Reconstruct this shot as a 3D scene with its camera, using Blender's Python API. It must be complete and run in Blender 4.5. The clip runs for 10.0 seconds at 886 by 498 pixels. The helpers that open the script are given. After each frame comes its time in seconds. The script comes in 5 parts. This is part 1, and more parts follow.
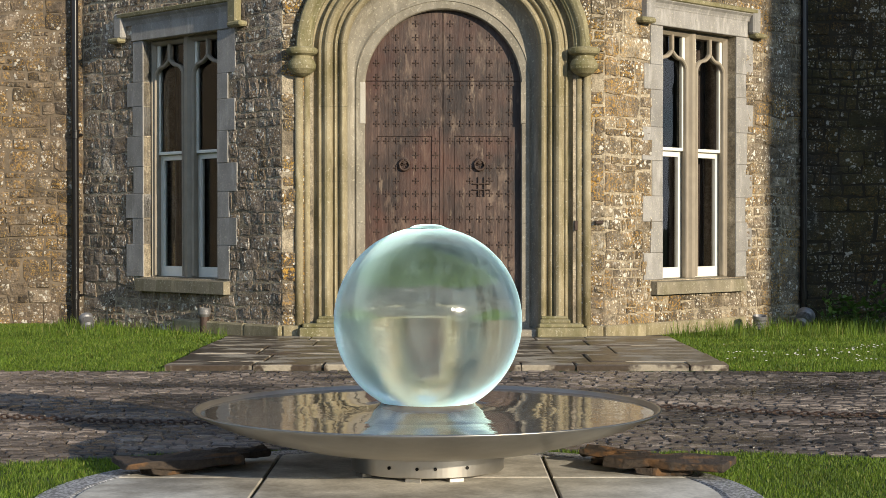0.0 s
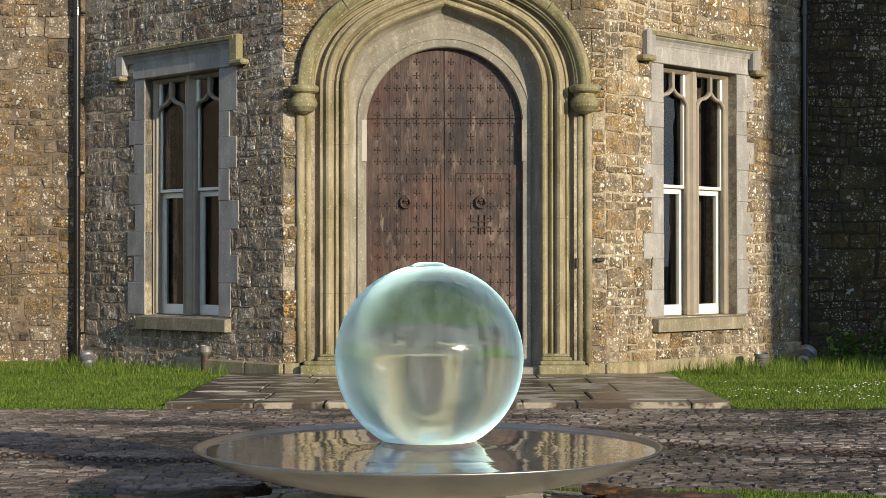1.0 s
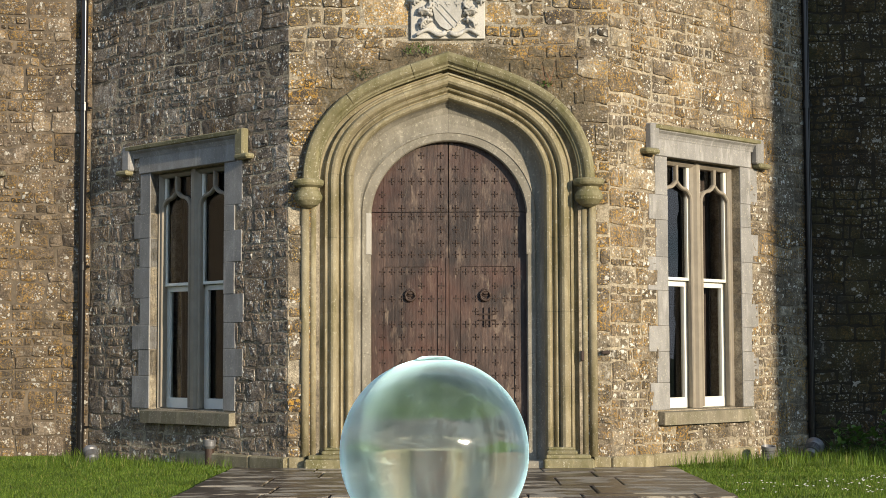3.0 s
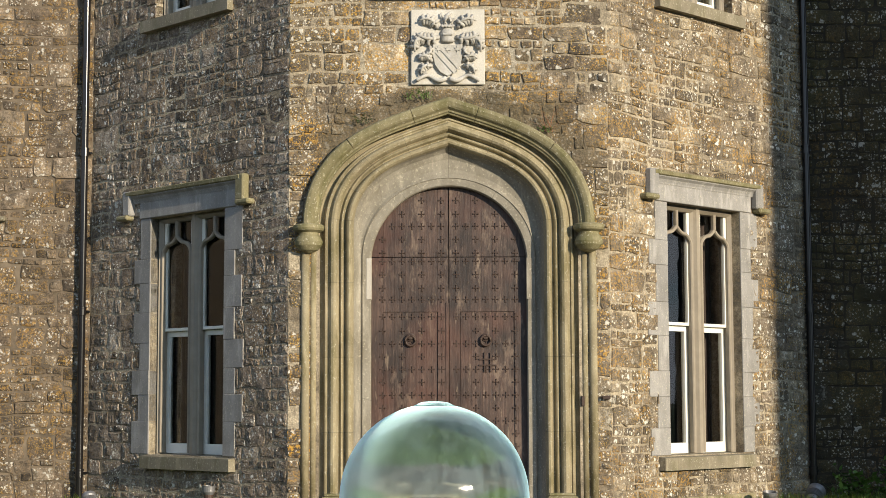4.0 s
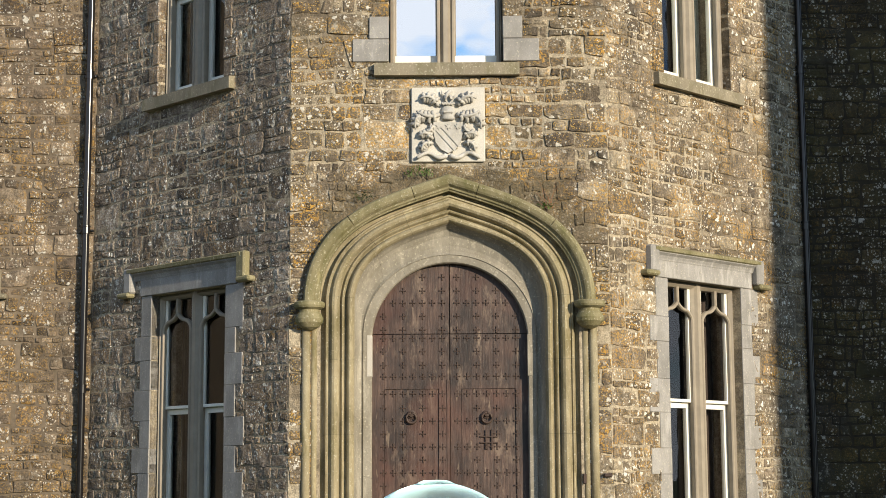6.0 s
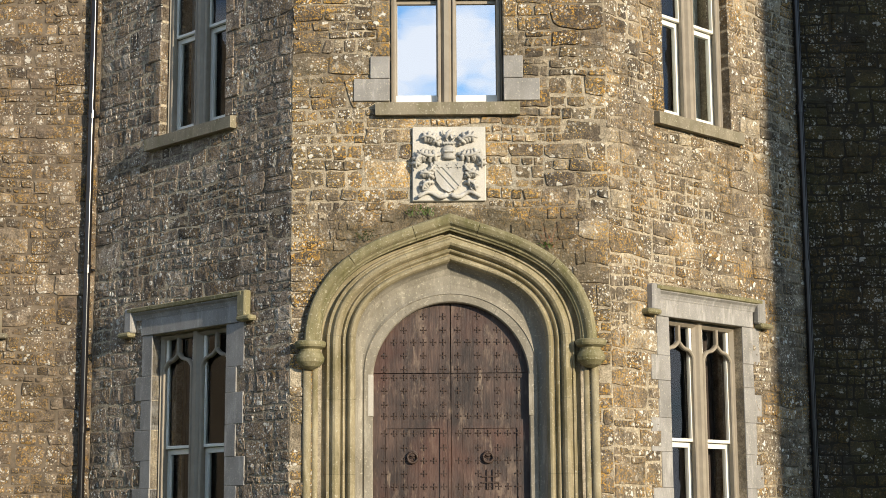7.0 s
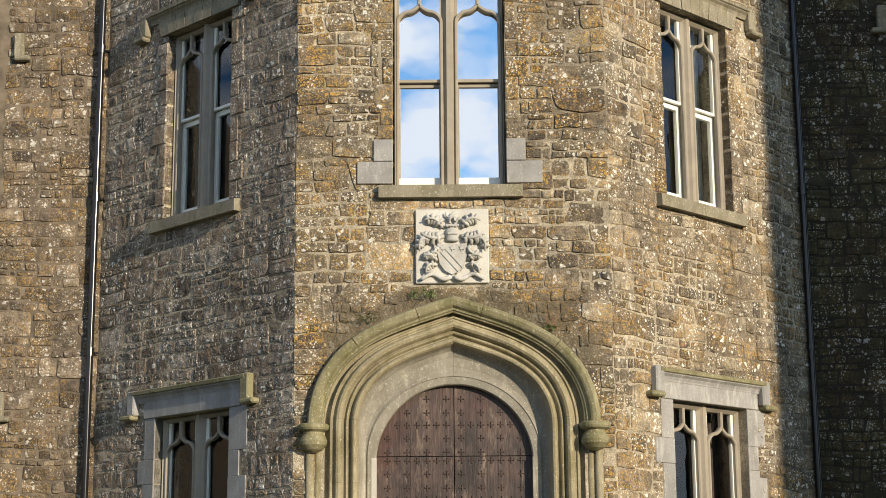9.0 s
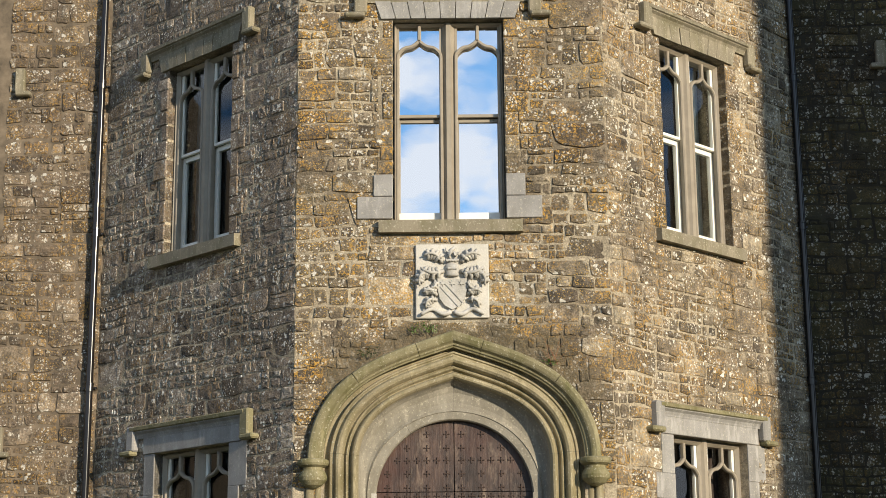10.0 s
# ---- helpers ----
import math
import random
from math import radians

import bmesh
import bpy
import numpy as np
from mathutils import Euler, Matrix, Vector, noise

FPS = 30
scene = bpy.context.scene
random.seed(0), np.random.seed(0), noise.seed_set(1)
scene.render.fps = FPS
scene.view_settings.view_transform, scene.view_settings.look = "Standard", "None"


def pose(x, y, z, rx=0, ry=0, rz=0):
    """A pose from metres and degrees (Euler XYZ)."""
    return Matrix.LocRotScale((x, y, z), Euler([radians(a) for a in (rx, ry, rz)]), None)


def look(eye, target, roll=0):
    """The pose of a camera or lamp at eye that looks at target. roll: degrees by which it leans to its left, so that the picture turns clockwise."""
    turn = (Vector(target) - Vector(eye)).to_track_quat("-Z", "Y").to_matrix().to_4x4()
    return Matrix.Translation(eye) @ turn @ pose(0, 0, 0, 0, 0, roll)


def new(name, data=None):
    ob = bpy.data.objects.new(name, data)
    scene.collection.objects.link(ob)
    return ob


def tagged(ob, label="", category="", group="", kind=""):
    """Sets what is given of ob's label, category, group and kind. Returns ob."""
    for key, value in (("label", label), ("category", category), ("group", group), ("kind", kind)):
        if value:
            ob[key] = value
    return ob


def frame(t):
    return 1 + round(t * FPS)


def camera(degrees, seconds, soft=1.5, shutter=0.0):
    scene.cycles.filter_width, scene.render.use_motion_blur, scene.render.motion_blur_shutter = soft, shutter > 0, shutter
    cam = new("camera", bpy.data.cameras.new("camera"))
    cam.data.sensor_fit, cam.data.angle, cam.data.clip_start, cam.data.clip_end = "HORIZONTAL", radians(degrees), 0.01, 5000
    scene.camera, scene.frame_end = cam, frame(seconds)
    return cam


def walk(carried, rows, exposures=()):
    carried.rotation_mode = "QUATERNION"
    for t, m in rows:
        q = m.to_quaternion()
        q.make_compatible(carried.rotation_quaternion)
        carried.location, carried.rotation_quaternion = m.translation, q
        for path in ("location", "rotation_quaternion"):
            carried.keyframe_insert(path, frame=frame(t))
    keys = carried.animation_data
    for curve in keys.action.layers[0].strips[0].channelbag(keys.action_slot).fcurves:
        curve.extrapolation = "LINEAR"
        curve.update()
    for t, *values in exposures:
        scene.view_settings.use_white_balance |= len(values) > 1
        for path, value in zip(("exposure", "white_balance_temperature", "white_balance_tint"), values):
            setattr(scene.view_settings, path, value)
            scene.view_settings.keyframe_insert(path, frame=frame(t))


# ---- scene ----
EYE = 1.13
cam = camera(30.26, 10.0, soft=0.85)
TURNS = [
    (0.0, 0.000, -0.750, -0.000), (0.5, 0.023, -0.118, -0.006), (1.0, 0.042, 0.552, -0.042),
    (1.5, 0.103, 1.417, -0.078), (2.0, 0.150, 2.254, -0.097), (2.5, 0.182, 3.010, -0.146),
    (4.0, 0.202, 5.351, -0.194), (4.5, 0.185, 6.067, -0.219), (5.0, 0.181, 6.715, -0.267),
    (5.5, 0.204, 7.382, -0.290), (7.0, 0.245, 9.379, -0.362), (7.5, 0.290, 10.180, -0.375),
    (8.0, 0.315, 10.901, -0.391), (8.5, 0.335, 11.596, -0.396), (9.0, 0.341, 12.237, -0.438),
    (9.5, 0.342, 12.923, -0.446), (10.0, 0.331, 13.449, -0.467),
]
# the camera tilts up on the spot and rises by a finger's breadth
walk(cam, [(t, pose(0, 0, EYE + 0.0025 * t, 0, 0, yaw) @ pose(0, 0, 0, 90 + pitch, 0, 0) @ pose(0, 0, 0, 0, 0, lean))
           for t, yaw, pitch, lean in TURNS], exposures=[(0.0, 0.28), (2.5, 0.26), (5.0, 0.31), (7.5, 0.33), (10.0, 0.24)])

# ---- light: low evening sun from the front right, blue sky with broken cloud ----
SUN_AZ, SUN_EL = radians(39.5), radians(14)
to_sun = Vector((math.sin(SUN_AZ) * math.cos(SUN_EL), -math.cos(SUN_AZ) * math.cos(SUN_EL), math.sin(SUN_EL)))
sun = new("sun", bpy.data.lights.new("sun", "SUN"))
sun.data.energy, sun.data.angle, sun.data.color = 5.0, radians(0.55), (1.0, 0.86, 0.66)
sun.matrix_world = look((20, -20, 20), Vector((20, -20, 20)) - to_sun)

world = bpy.data.worlds.new("world")
scene.world = world
world.use_nodes = True
wn, wl = world.node_tree.nodes, world.node_tree.links
wn.clear()
sky = wn.new("ShaderNodeTexSky")
sky.sky_type, sky.sun_disc, sky.sun_elevation = "NISHITA", False, radians(28)
sky.ozone_density = 3.0
sky.sun_rotation = math.atan2(to_sun.x, to_sun.y)
wco = wn.new("ShaderNodeTexCoord")
wmap = wn.new("ShaderNodeMapping")
wmap.inputs["Scale"].default_value = (1.0, 1.0, 2.2)
wmap.inputs["Location"].default_value = (0.35, 0.72, 0.18)
wnoise = wn.new("ShaderNodeTexNoise")
wnoise.inputs["Scale"].default_value, wnoise.inputs["Detail"].default_value = 12.0, 8
wsep = wn.new("ShaderNodeSeparateXYZ")
wlow = wn.new("ShaderNodeMapRange")
for socket, value in (("From Min", 0.20), ("From Max", 0.42), ("To Min", 0.085), ("To Max", -0.035)):
    wlow.inputs[socket].default_value = value
wsum = wn.new("ShaderNodeMath")
wramp = wn.new("ShaderNodeValToRGB")
wramp.color_ramp.elements[0].position, wramp.color_ramp.elements[1].position = 0.44, 0.60
wmix = wn.new("ShaderNodeMixRGB")
wtint = wn.new("ShaderNodeMixRGB")
wtint.blend_type, wtint.inputs[0].default_value, wtint.inputs[2].default_value = "MULTIPLY", 1.0, (0.70, 1.10, 1.36, 1)
wmix.inputs[2].default_value = (7.8, 8.5, 9.6, 1)
wbg = wn.new("ShaderNodeBackground")
wbg.inputs[1].default_value = 0.092
wout = wn.new("ShaderNodeOutputWorld")
for a, b in ((wco.outputs["Generated"], wmap.inputs[0]), (wmap.outputs[0], wnoise.inputs["Vector"]), (wnoise.outputs[0], wsum.inputs[0]), (wco.outputs["Generated"], wsep.inputs[0]),
             (wsep.outputs["Z"], wlow.inputs["Value"]), (wlow.outputs[0], wsum.inputs[1]), (wsum.outputs[0], wramp.inputs[0]),
             (wramp.outputs[0], wmix.inputs[0]), (sky.outputs[0], wtint.inputs[1]), (wtint.outputs[0], wmix.inputs[1]), (wmix.outputs[0], wbg.inputs[0]), (wbg.outputs[0], wout.inputs[0])):
    wl.new(a, b)

# ---- materials ----
FRONT_Y = 16.4


class Nodes:
    """A small builder for node materials."""

    def __init__(self, name, rough=0.8, metal=0.0):
        self.mat = bpy.data.materials.new(name)
        self.mat.use_nodes = True
        self.n, self.l = self.mat.node_tree.nodes, self.mat.node_tree.links
        self.bsdf = self.n["Principled BSDF"]
        self.bsdf.inputs["Roughness"].default_value, self.bsdf.inputs["Metallic"].default_value = rough, metal
        self.co = self.n.new("ShaderNodeTexCoord").outputs["Object"]

    def put(self, socket, value):
        if isinstance(value, (int, float)):
            socket.default_value = value
        elif isinstance(value, tuple):
            socket.default_value = (*value, 1) if len(value) == 3 and socket.type == "RGBA" else value
        else:
            self.l.new(value, socket)

    def noise(self, scale, detail=4, rough=0.55, stretch=None):
        node = self.n.new("ShaderNodeTexNoise")
        node.inputs["Scale"].default_value, node.inputs["Detail"].default_value, node.inputs["Roughness"].default_value = scale, detail, rough
        v = self.co
        if stretch:
            m = self.n.new("ShaderNodeMapping")
            m.inputs["Scale"].default_value = stretch
            self.l.new(self.co, m.inputs[0])
            v = m.outputs[0]
        self.l.new(v, node.inputs["Vector"])
        return node.outputs[0]

    def spots(self, scale, rand=1.0):
        node = self.n.new("ShaderNodeTexVoronoi")
        node.inputs["Scale"].default_value, node.inputs["Randomness"].default_value = scale, rand
        warp = self.n.new("ShaderNodeTexNoise")
        warp.inputs["Scale"].default_value = scale * 2.2
        self.l.new(self.co, warp.inputs["Vector"])
        add = self.n.new("ShaderNodeVectorMath")
        add.operation = "MULTIPLY_ADD"
        self.l.new(warp.outputs["Color"], add.inputs[0])
        add.inputs[1].default_value = (0.9 / scale,) * 3
        self.l.new(self.co, add.inputs[2])
        self.l.new(add.outputs[0], node.inputs["Vector"])
        return node.outputs["Distance"]

    def patch(self, at, size):
        """One where the stone lies inside a soft uneven blot about a place, else zero."""
        m = self.n.new("ShaderNodeMapping")
        m.vector_type = "TEXTURE"
        m.inputs["Location"].default_value = (at[0], FRONT_Y + at[1], at[2])
        m.inputs["Scale"].default_value = size
        self.l.new(self.co, m.inputs[0])
        d = self.n.new("ShaderNodeVectorMath")
        d.operation = "LENGTH"
        self.l.new(m.outputs[0], d.inputs[0])
        return self.ramp(self.math("ADD", d.outputs["Value"], self.math("MULTIPLY", self.math("SUBTRACT", self.noise(2.5, 4), 0.5), 1.2)), (0.72, 1.0), (1.05, 0.0))

    def rnd(self):
        a, b = self.n.new("ShaderNodeObjectInfo").outputs["Random"], self.n.new("ShaderNodeNewGeometry").outputs["Random Per Island"]
        return self.math("FRACT", self.math("ADD", a, b))

    def math(self, op, a, b=0.0, clamp=False):
        node = self.n.new("ShaderNodeMath")
        node.operation, node.use_clamp = op, clamp
        self.put(node.inputs[0], a)
        self.put(node.inputs[1], b)
        return node.outputs[0]

    def ramp(self, fac, *stops):
        node = self.n.new("ShaderNodeValToRGB")
        el = node.color_ramp.elements
        while len(el) < len(stops):
            el.new(0.5)
        for e, (p, c) in zip(el, stops):
            e.position, e.color = p, (*c, 1) if isinstance(c, tuple) else (c, c, c, 1)
        self.put(node.inputs[0], fac)
        return node.outputs[0]

    def mix(self, fac, a, b, kind="MIX"):
        node = self.n.new("ShaderNodeMixRGB")
        node.blend_type = kind
        for i, v in enumerate((fac, a, b)):
            self.put(node.inputs[i], v)
        return node.outputs[0]

    def done(self, color=None, bump=None, strength=0.3, distance=0.01, rough=None):
        if color is not None:
            self.put(self.bsdf.inputs["Base Color"], color)
        if rough is not None:
            self.put(self.bsdf.inputs["Roughness"], rough)
        if bump is not None:
            node = self.n.new("ShaderNodeBump")
            node.inputs["Strength"].default_value, node.inputs["Distance"].default_value = strength, distance
            self.put(node.inputs["Height"], bump)
            self.l.new(node.outputs[0], self.bsdf.inputs["Normal"])
        return self.mat


def rubble_material(name, dark, mid, light, orange, white, moss, damp=False):
    """Limestone rubble: each stone its own tone, with crusts of lichen."""
    m = Nodes(name, 0.92)
    base = m.ramp(m.rnd(), (0.0, dark), (0.25, mid), (0.8, mid), (1.0, light))
    base = m.mix(0.85, base, m.ramp(m.noise(8, 7, 0.7), (0.32, 0.3), (0.68, 1.55)), "MULTIPLY")
    base = m.mix(0.7, base, m.ramp(m.noise(48, 6, 0.75), (0.36, 0.35), (0.64, 1.65)), "MULTIPLY")
    base = m.mix(m.math("MULTIPLY", m.ramp(m.noise(1.1, 5, 0.6), (0.42, 0.0), (0.62, 1.0)), moss), base, (0.085, 0.078, 0.024))
    base = m.mix(m.ramp(m.noise(2.3, 5, 0.65, (1, 1, 0.55)), (0.52, 0.0), (0.68, 0.6)), base, (0.045, 0.04, 0.034))
    clean = 1.0
    if damp:
        # a brown damp stain over the hood mould, and stones scrubbed pale round the carved panel
        wet, pale = m.patch((0.0, 0.0, 3.75), (1.55, 9.0, 0.78)), m.patch((0.05, 0.0, 4.80), (0.95, 9.0, 0.62))
        base = m.mix(m.math("MULTIPLY", pale, 0.8), base, m.mix(1.0, base, (2.1, 2.05, 1.95), "MULTIPLY"))
        wet = m.math("MULTIPLY", wet, m.math("SUBTRACT", 1.0, pale), True)
        base = m.mix(m.math("MULTIPLY", wet, 0.55), base, (0.115, 0.094, 0.052))
        clean = m.math("SUBTRACT", 1.0, m.math("MULTIPLY", wet, 0.85))
    patch = m.ramp(m.noise(1.9, 4), (0.45, 0.0), (0.58, 1.0))
    speck = m.math("MULTIPLY", m.ramp(m.noise(38, 4, 0.7), (0.52, 0.0), (0.56, 1.0)), m.math("MULTIPLY", patch, clean))
    base = m.mix(m.math("MULTIPLY", speck, orange), base, (0.56, 0.31, 0.05))
    dots = m.math("MULTIPLY", m.ramp(m.spots(46), (0.24, 1.0), (0.31, 0.0)), m.ramp(m.noise(2.6, 4), (0.42, 0.0), (0.54, 1.0)))
    base = m.mix(m.math("MULTIPLY", m.math("MULTIPLY", dots, clean), orange), base, (0.60, 0.39, 0.10))
    rim = m.ramp(m.spots(11), (0.22, 1.0), (0.27, 0.0))
    some = m.math("MULTIPLY", m.ramp(m.noise(3.0, 3), (0.48, 0.0), (0.56, 1.0)), clean)
    base = m.mix(m.math("MULTIPLY", m.math("MULTIPLY", rim, some), white), base, (0.78, 0.75, 0.66))
    small = m.math("MULTIPLY", m.ramp(m.spots(30), (0.26, 1.0), (0.33, 0.0)), m.ramp(m.noise(4.0, 4), (0.45, 0.0), (0.57, 1.0)))
    base = m.mix(m.math("MULTIPLY", m.math("MULTIPLY", small, clean), white), base, (0.78, 0.74, 0.63))
    smear = m.math("MULTIPLY", m.ramp(m.noise(9, 6, 0.75, (1, 1, 0.6)), (0.57, 0.0), (0.64, 1.0)), m.ramp(m.noise(1.4, 3), (0.5, 0.0), (0.62, 0.7)))
    base = m.mix(m.math("MULTIPLY", m.math("MULTIPLY", smear, clean), white), base, (0.66, 0.62, 0.52))
    hgt = m.math("ADD", m.math("MULTIPLY", m.noise(12, 7, 0.7), 1.0), m.math("MULTIPLY", m.noise(55, 5, 0.75), 0.45))
    return m.done(base, hgt, 1.0, 0.035)


def dressed_material(name, a, b, stain, stain_amount):
    """Cut stone: fine grain, weather stains and lichen."""
    m = Nodes(name, 0.85)
    base = m.ramp(m.noise(3.5, 5, 0.6), (0.3, a), (0.7, b))
    base = m.mix(0.5, base, m.ramp(m.noise(80, 4, 0.7), (0.3, 0.7), (0.7, 1.25)), "MULTIPLY")
    base = m.mix(m.math("MULTIPLY", m.ramp(m.noise(5, 5, 0.7, (1, 1, 0.35)), (0.45, 0.0), (0.68, 1.0)), stain_amount), base, stain)
    base = m.mix(0.5, base, m.ramp(m.rnd(), (0.0, 0.82), (1.0, 1.15)), "MULTIPLY")
    base = m.mix(m.ramp(m.noise(4, 6, 0.7, (2.2, 2.2, 0.5)), (0.54, 0.0), (0.72, 0.5)), base, tuple(min(0.6, v * 1.75) for v in b))
    speck = m.ramp(m.noise(45, 3, 0.6), (0.60, 0.0), (0.67, 0.6))
    base = m.mix(speck, base, (0.50, 0.47, 0.36))
    return m.done(base, m.noise(45, 5, 0.7), 0.35, 0.006)


def plain_material(name, color, rough=0.5, metal=0.0, vary=0.25, scale=8.0, bump=0.1):
    m = Nodes(name, rough, metal)
    c = m.mix(vary, color, m.ramp(m.noise(scale, 6, 0.65), (0.3, 0.4), (0.7, 1.5)), "MULTIPLY")
    return m.done(c, m.noise(scale * 6, 4), bump, 0.004)


def glass_material(name, tint, rough=0.0, ior=1.45):
    m = Nodes(name, rough)
    m.bsdf.inputs["Transmission Weight"].default_value, m.bsdf.inputs["IOR"].default_value = 1.0, ior
    return m, tint


M_FRONT = rubble_material("rubble_front", (0.078, 0.060, 0.045), (0.190, 0.150, 0.104), (0.40, 0.335, 0.24), 0.85, 0.85, 0.2, True)
M_LEFT = rubble_material("rubble_grey", (0.11, 0.088, 0.068), (0.245, 0.197, 0.152), (0.44, 0.375, 0.30), 0.25, 0.95, 0.05)
M_RIGHT = rubble_material("rubble_pale", (0.10, 0.080, 0.057), (0.225, 0.180, 0.127), (0.42, 0.355, 0.255), 0.6, 1.0, 0.12)
M_WINGL = rubble_material("rubble_brown", (0.062, 0.046, 0.034), (0.162, 0.121, 0.083), (0.31, 0.245, 0.175), 0.45, 0.65, 0.08)
# mossy east wing stone, its base darkened to carry the wing's shade
M_WINGR_SHADED = rubble_material("rubble_mossy_shaded", (0.017, 0.011, 0.004), (0.034, 0.0225, 0.008), (0.060, 0.042, 0.016), 0.12, 0.45, 0.4)
mm = Nodes("mortar", 0.95)
lime = mm.ramp(mm.noise(0.9, 5, 0.6), (0.38, (0.17, 0.136, 0.092)), (0.56, (0.47, 0.40, 0.285)))
lime = mm.mix(mm.patch((0.05, 0.0, 4.80), (1.0, 9.0, 0.65)), lime, (0.40, 0.355, 0.27))
lime = mm.mix(0.8, lime, mm.ramp(mm.noise(14, 5, 0.7), (0.32, 0.45), (0.68, 1.4)), "MULTIPLY")
M_MORTAR = mm.done(mm.mix(0.7, lime, mm.ramp(mm.noise(60, 4), (0.3, 0.5), (0.7, 1.4)), "MULTIPLY"), mm.math("ADD", mm.noise(70, 5, 0.7), mm.noise(16, 5, 0.7)), 0.9, 0.02)
M_MORTAR_BROWN = plain_material("brown_mortar", (0.15, 0.117, 0.080), 0.95, 0, 0.9, 5, 0.6)
# mossy joints of the east wing, the same shade put into their colour
M_MORTAR_SHADED = plain_material("mossy_mortar_shaded", (0.027, 0.021, 0.011), 0.95, 0, 0.7, 6, 0.5)
M_DOORSTONE = dressed_material("sandstone_moulding", (0.22, 0.185, 0.11), (0.345, 0.295, 0.185), (0.12, 0.10, 0.03), 0.7)
M_INNERSTONE = dressed_material("limestone_pale", (0.21, 0.19, 0.15), (0.295, 0.27, 0.215), (0.14, 0.12, 0.08), 0.55)
M_ASHLAR = dressed_material("limestone_grey", (0.23, 0.222, 0.208), (0.33, 0.317, 0.297), (0.15, 0.14, 0.115), 0.4)
M_MOSSY = dressed_material("mossy_stone", (0.17, 0.15, 0.08), (0.26, 0.23, 0.13), (0.085, 0.082, 0.018), 0.8)
M_SILL = dressed_material("sill_stone", (0.19, 0.165, 0.115), (0.27, 0.235, 0.165), (0.11, 0.10, 0.04), 0.65)
M_BEIGE = plain_material("beige_paint", (0.29, 0.25, 0.19), 0.55, 0, 0.25, 6, 0.08)
M_WHITE = plain_material("white_paint", (0.82, 0.80, 0.71), 0.4, 0, 0.12, 5, 0.05)
M_IRON = plain_material("dark_iron", (0.055, 0.034, 0.025), 0.6, 0.2, 0.5, 30, 0.3)
M_PIPE = plain_material("black_pipe_paint", (0.011, 0.010, 0.010), 0.2, 0, 0.3, 9, 0.02)
M_STEEL = plain_material("brushed_steel", (0.56, 0.54, 0.50), 0.34, 1.0, 0.3, 3, 0.03)
M_BOWL = plain_material("dull_steel", (0.38, 0.36, 0.32), 0.36, 1.0, 0.35, 3, 0.04)
M_ZINC = plain_material("grey_lamp_metal", (0.20, 0.20, 0.205), 0.45, 0.4, 0.4, 14, 0.1)
# near-black so that the rooms look unlit
M_UNLIT = plain_material("unlit_room", (0.05, 0.045, 0.04), 0.9, 0, 0.4, 2, 0.0)
M_HOLE = plain_material("black_hole", (0.01, 0.01, 0.01), 0.9, 0, 0.2, 2, 0.0)

w = Nodes("door_oak", 0.5)
grain = w.noise(9, 7, 0.7, (4.0, 4.0, 0.35))
wc = w.ramp(grain, (0.28, (0.020, 0.013, 0.010)), (0.5, (0.046, 0.027, 0.020)), (0.74, (0.092, 0.058, 0.042)))
wc = w.mix(0.5, wc, w.ramp(w.noise(60, 3, 0.6, (3, 3, 0.2)), (0.3, 0.65), (0.7, 1.3)), "MULTIPLY")
wc = w.mix(0.95, wc, w.ramp(w.noise(2.2, 6, 0.72, (1.3, 1, 0.7)), (0.34, 0.40), (0.66, 1.75)), "MULTIPLY")
wc = w.mix(w.ramp(w.noise(3.4, 7, 0.75, (2.0, 1, 0.7)), (0.54, 0.0), (0.68, 0.75)), wc, (0.20, 0.145, 0.105))
wc = w.mix(w.ramp(w.noise(1.3, 3, 0.6), (0.52, 0.0), (0.66, 0.4)), wc, (0.095, 0.032, 0.018))
wc = w.mix(w.ramp(w.noise(6, 6, 0.7, (3.0, 1, 0.5)), (0.60, 0.0), (0.70, 0.55)), wc, (0.34, 0.26, 0.18))
wc = w.mix(0.4, wc, w.ramp(w.rnd(), (0.0, 0.75), (1.0, 1.2)), "MULTIPLY")
M_OAK = w.done(wc, grain, 0.4, 0.008)

g, _ = glass_material("water_sphere", (1, 1, 1), 0.04, 1.38)
film = g.noise(9, 6, 0.65, (1.7, 1.7, 0.16))
swell = g.noise(2.2, 3, 0.5)
for socket, value in (("Sheen Weight", 1.0), ("Sheen Roughness", 0.36), ("Sheen Tint", (0.66, 1.0, 1.0, 1.0)), ("Coat Weight", 0.35), ("Coat Roughness", 0.10), ("Coat IOR", 1.33)):
    g.bsdf.inputs[socket].default_value = value
M_SPHERE = g.done((0.90, 1.0, 0.93), g.math("ADD", film, swell), 0.16, 0.02)
milk = g.n.new("ShaderNodeBsdfDiffuse")
milk.inputs[0].default_value = (0.74, 0.97, 0.97, 1)
# extra aqua sheen lobe that puts the bright edge light on the ball
rim_sheen = g.n.new("ShaderNodeBsdfSheen")
rim_sheen.distribution = "ASHIKHMIN"
rim_sheen.inputs["Color"].default_value, rim_sheen.inputs["Roughness"].default_value = (0.46, 0.75, 0.80, 1), 0.34
both = g.n.new("ShaderNodeAddShader")
blend = g.n.new("ShaderNodeMixShader")
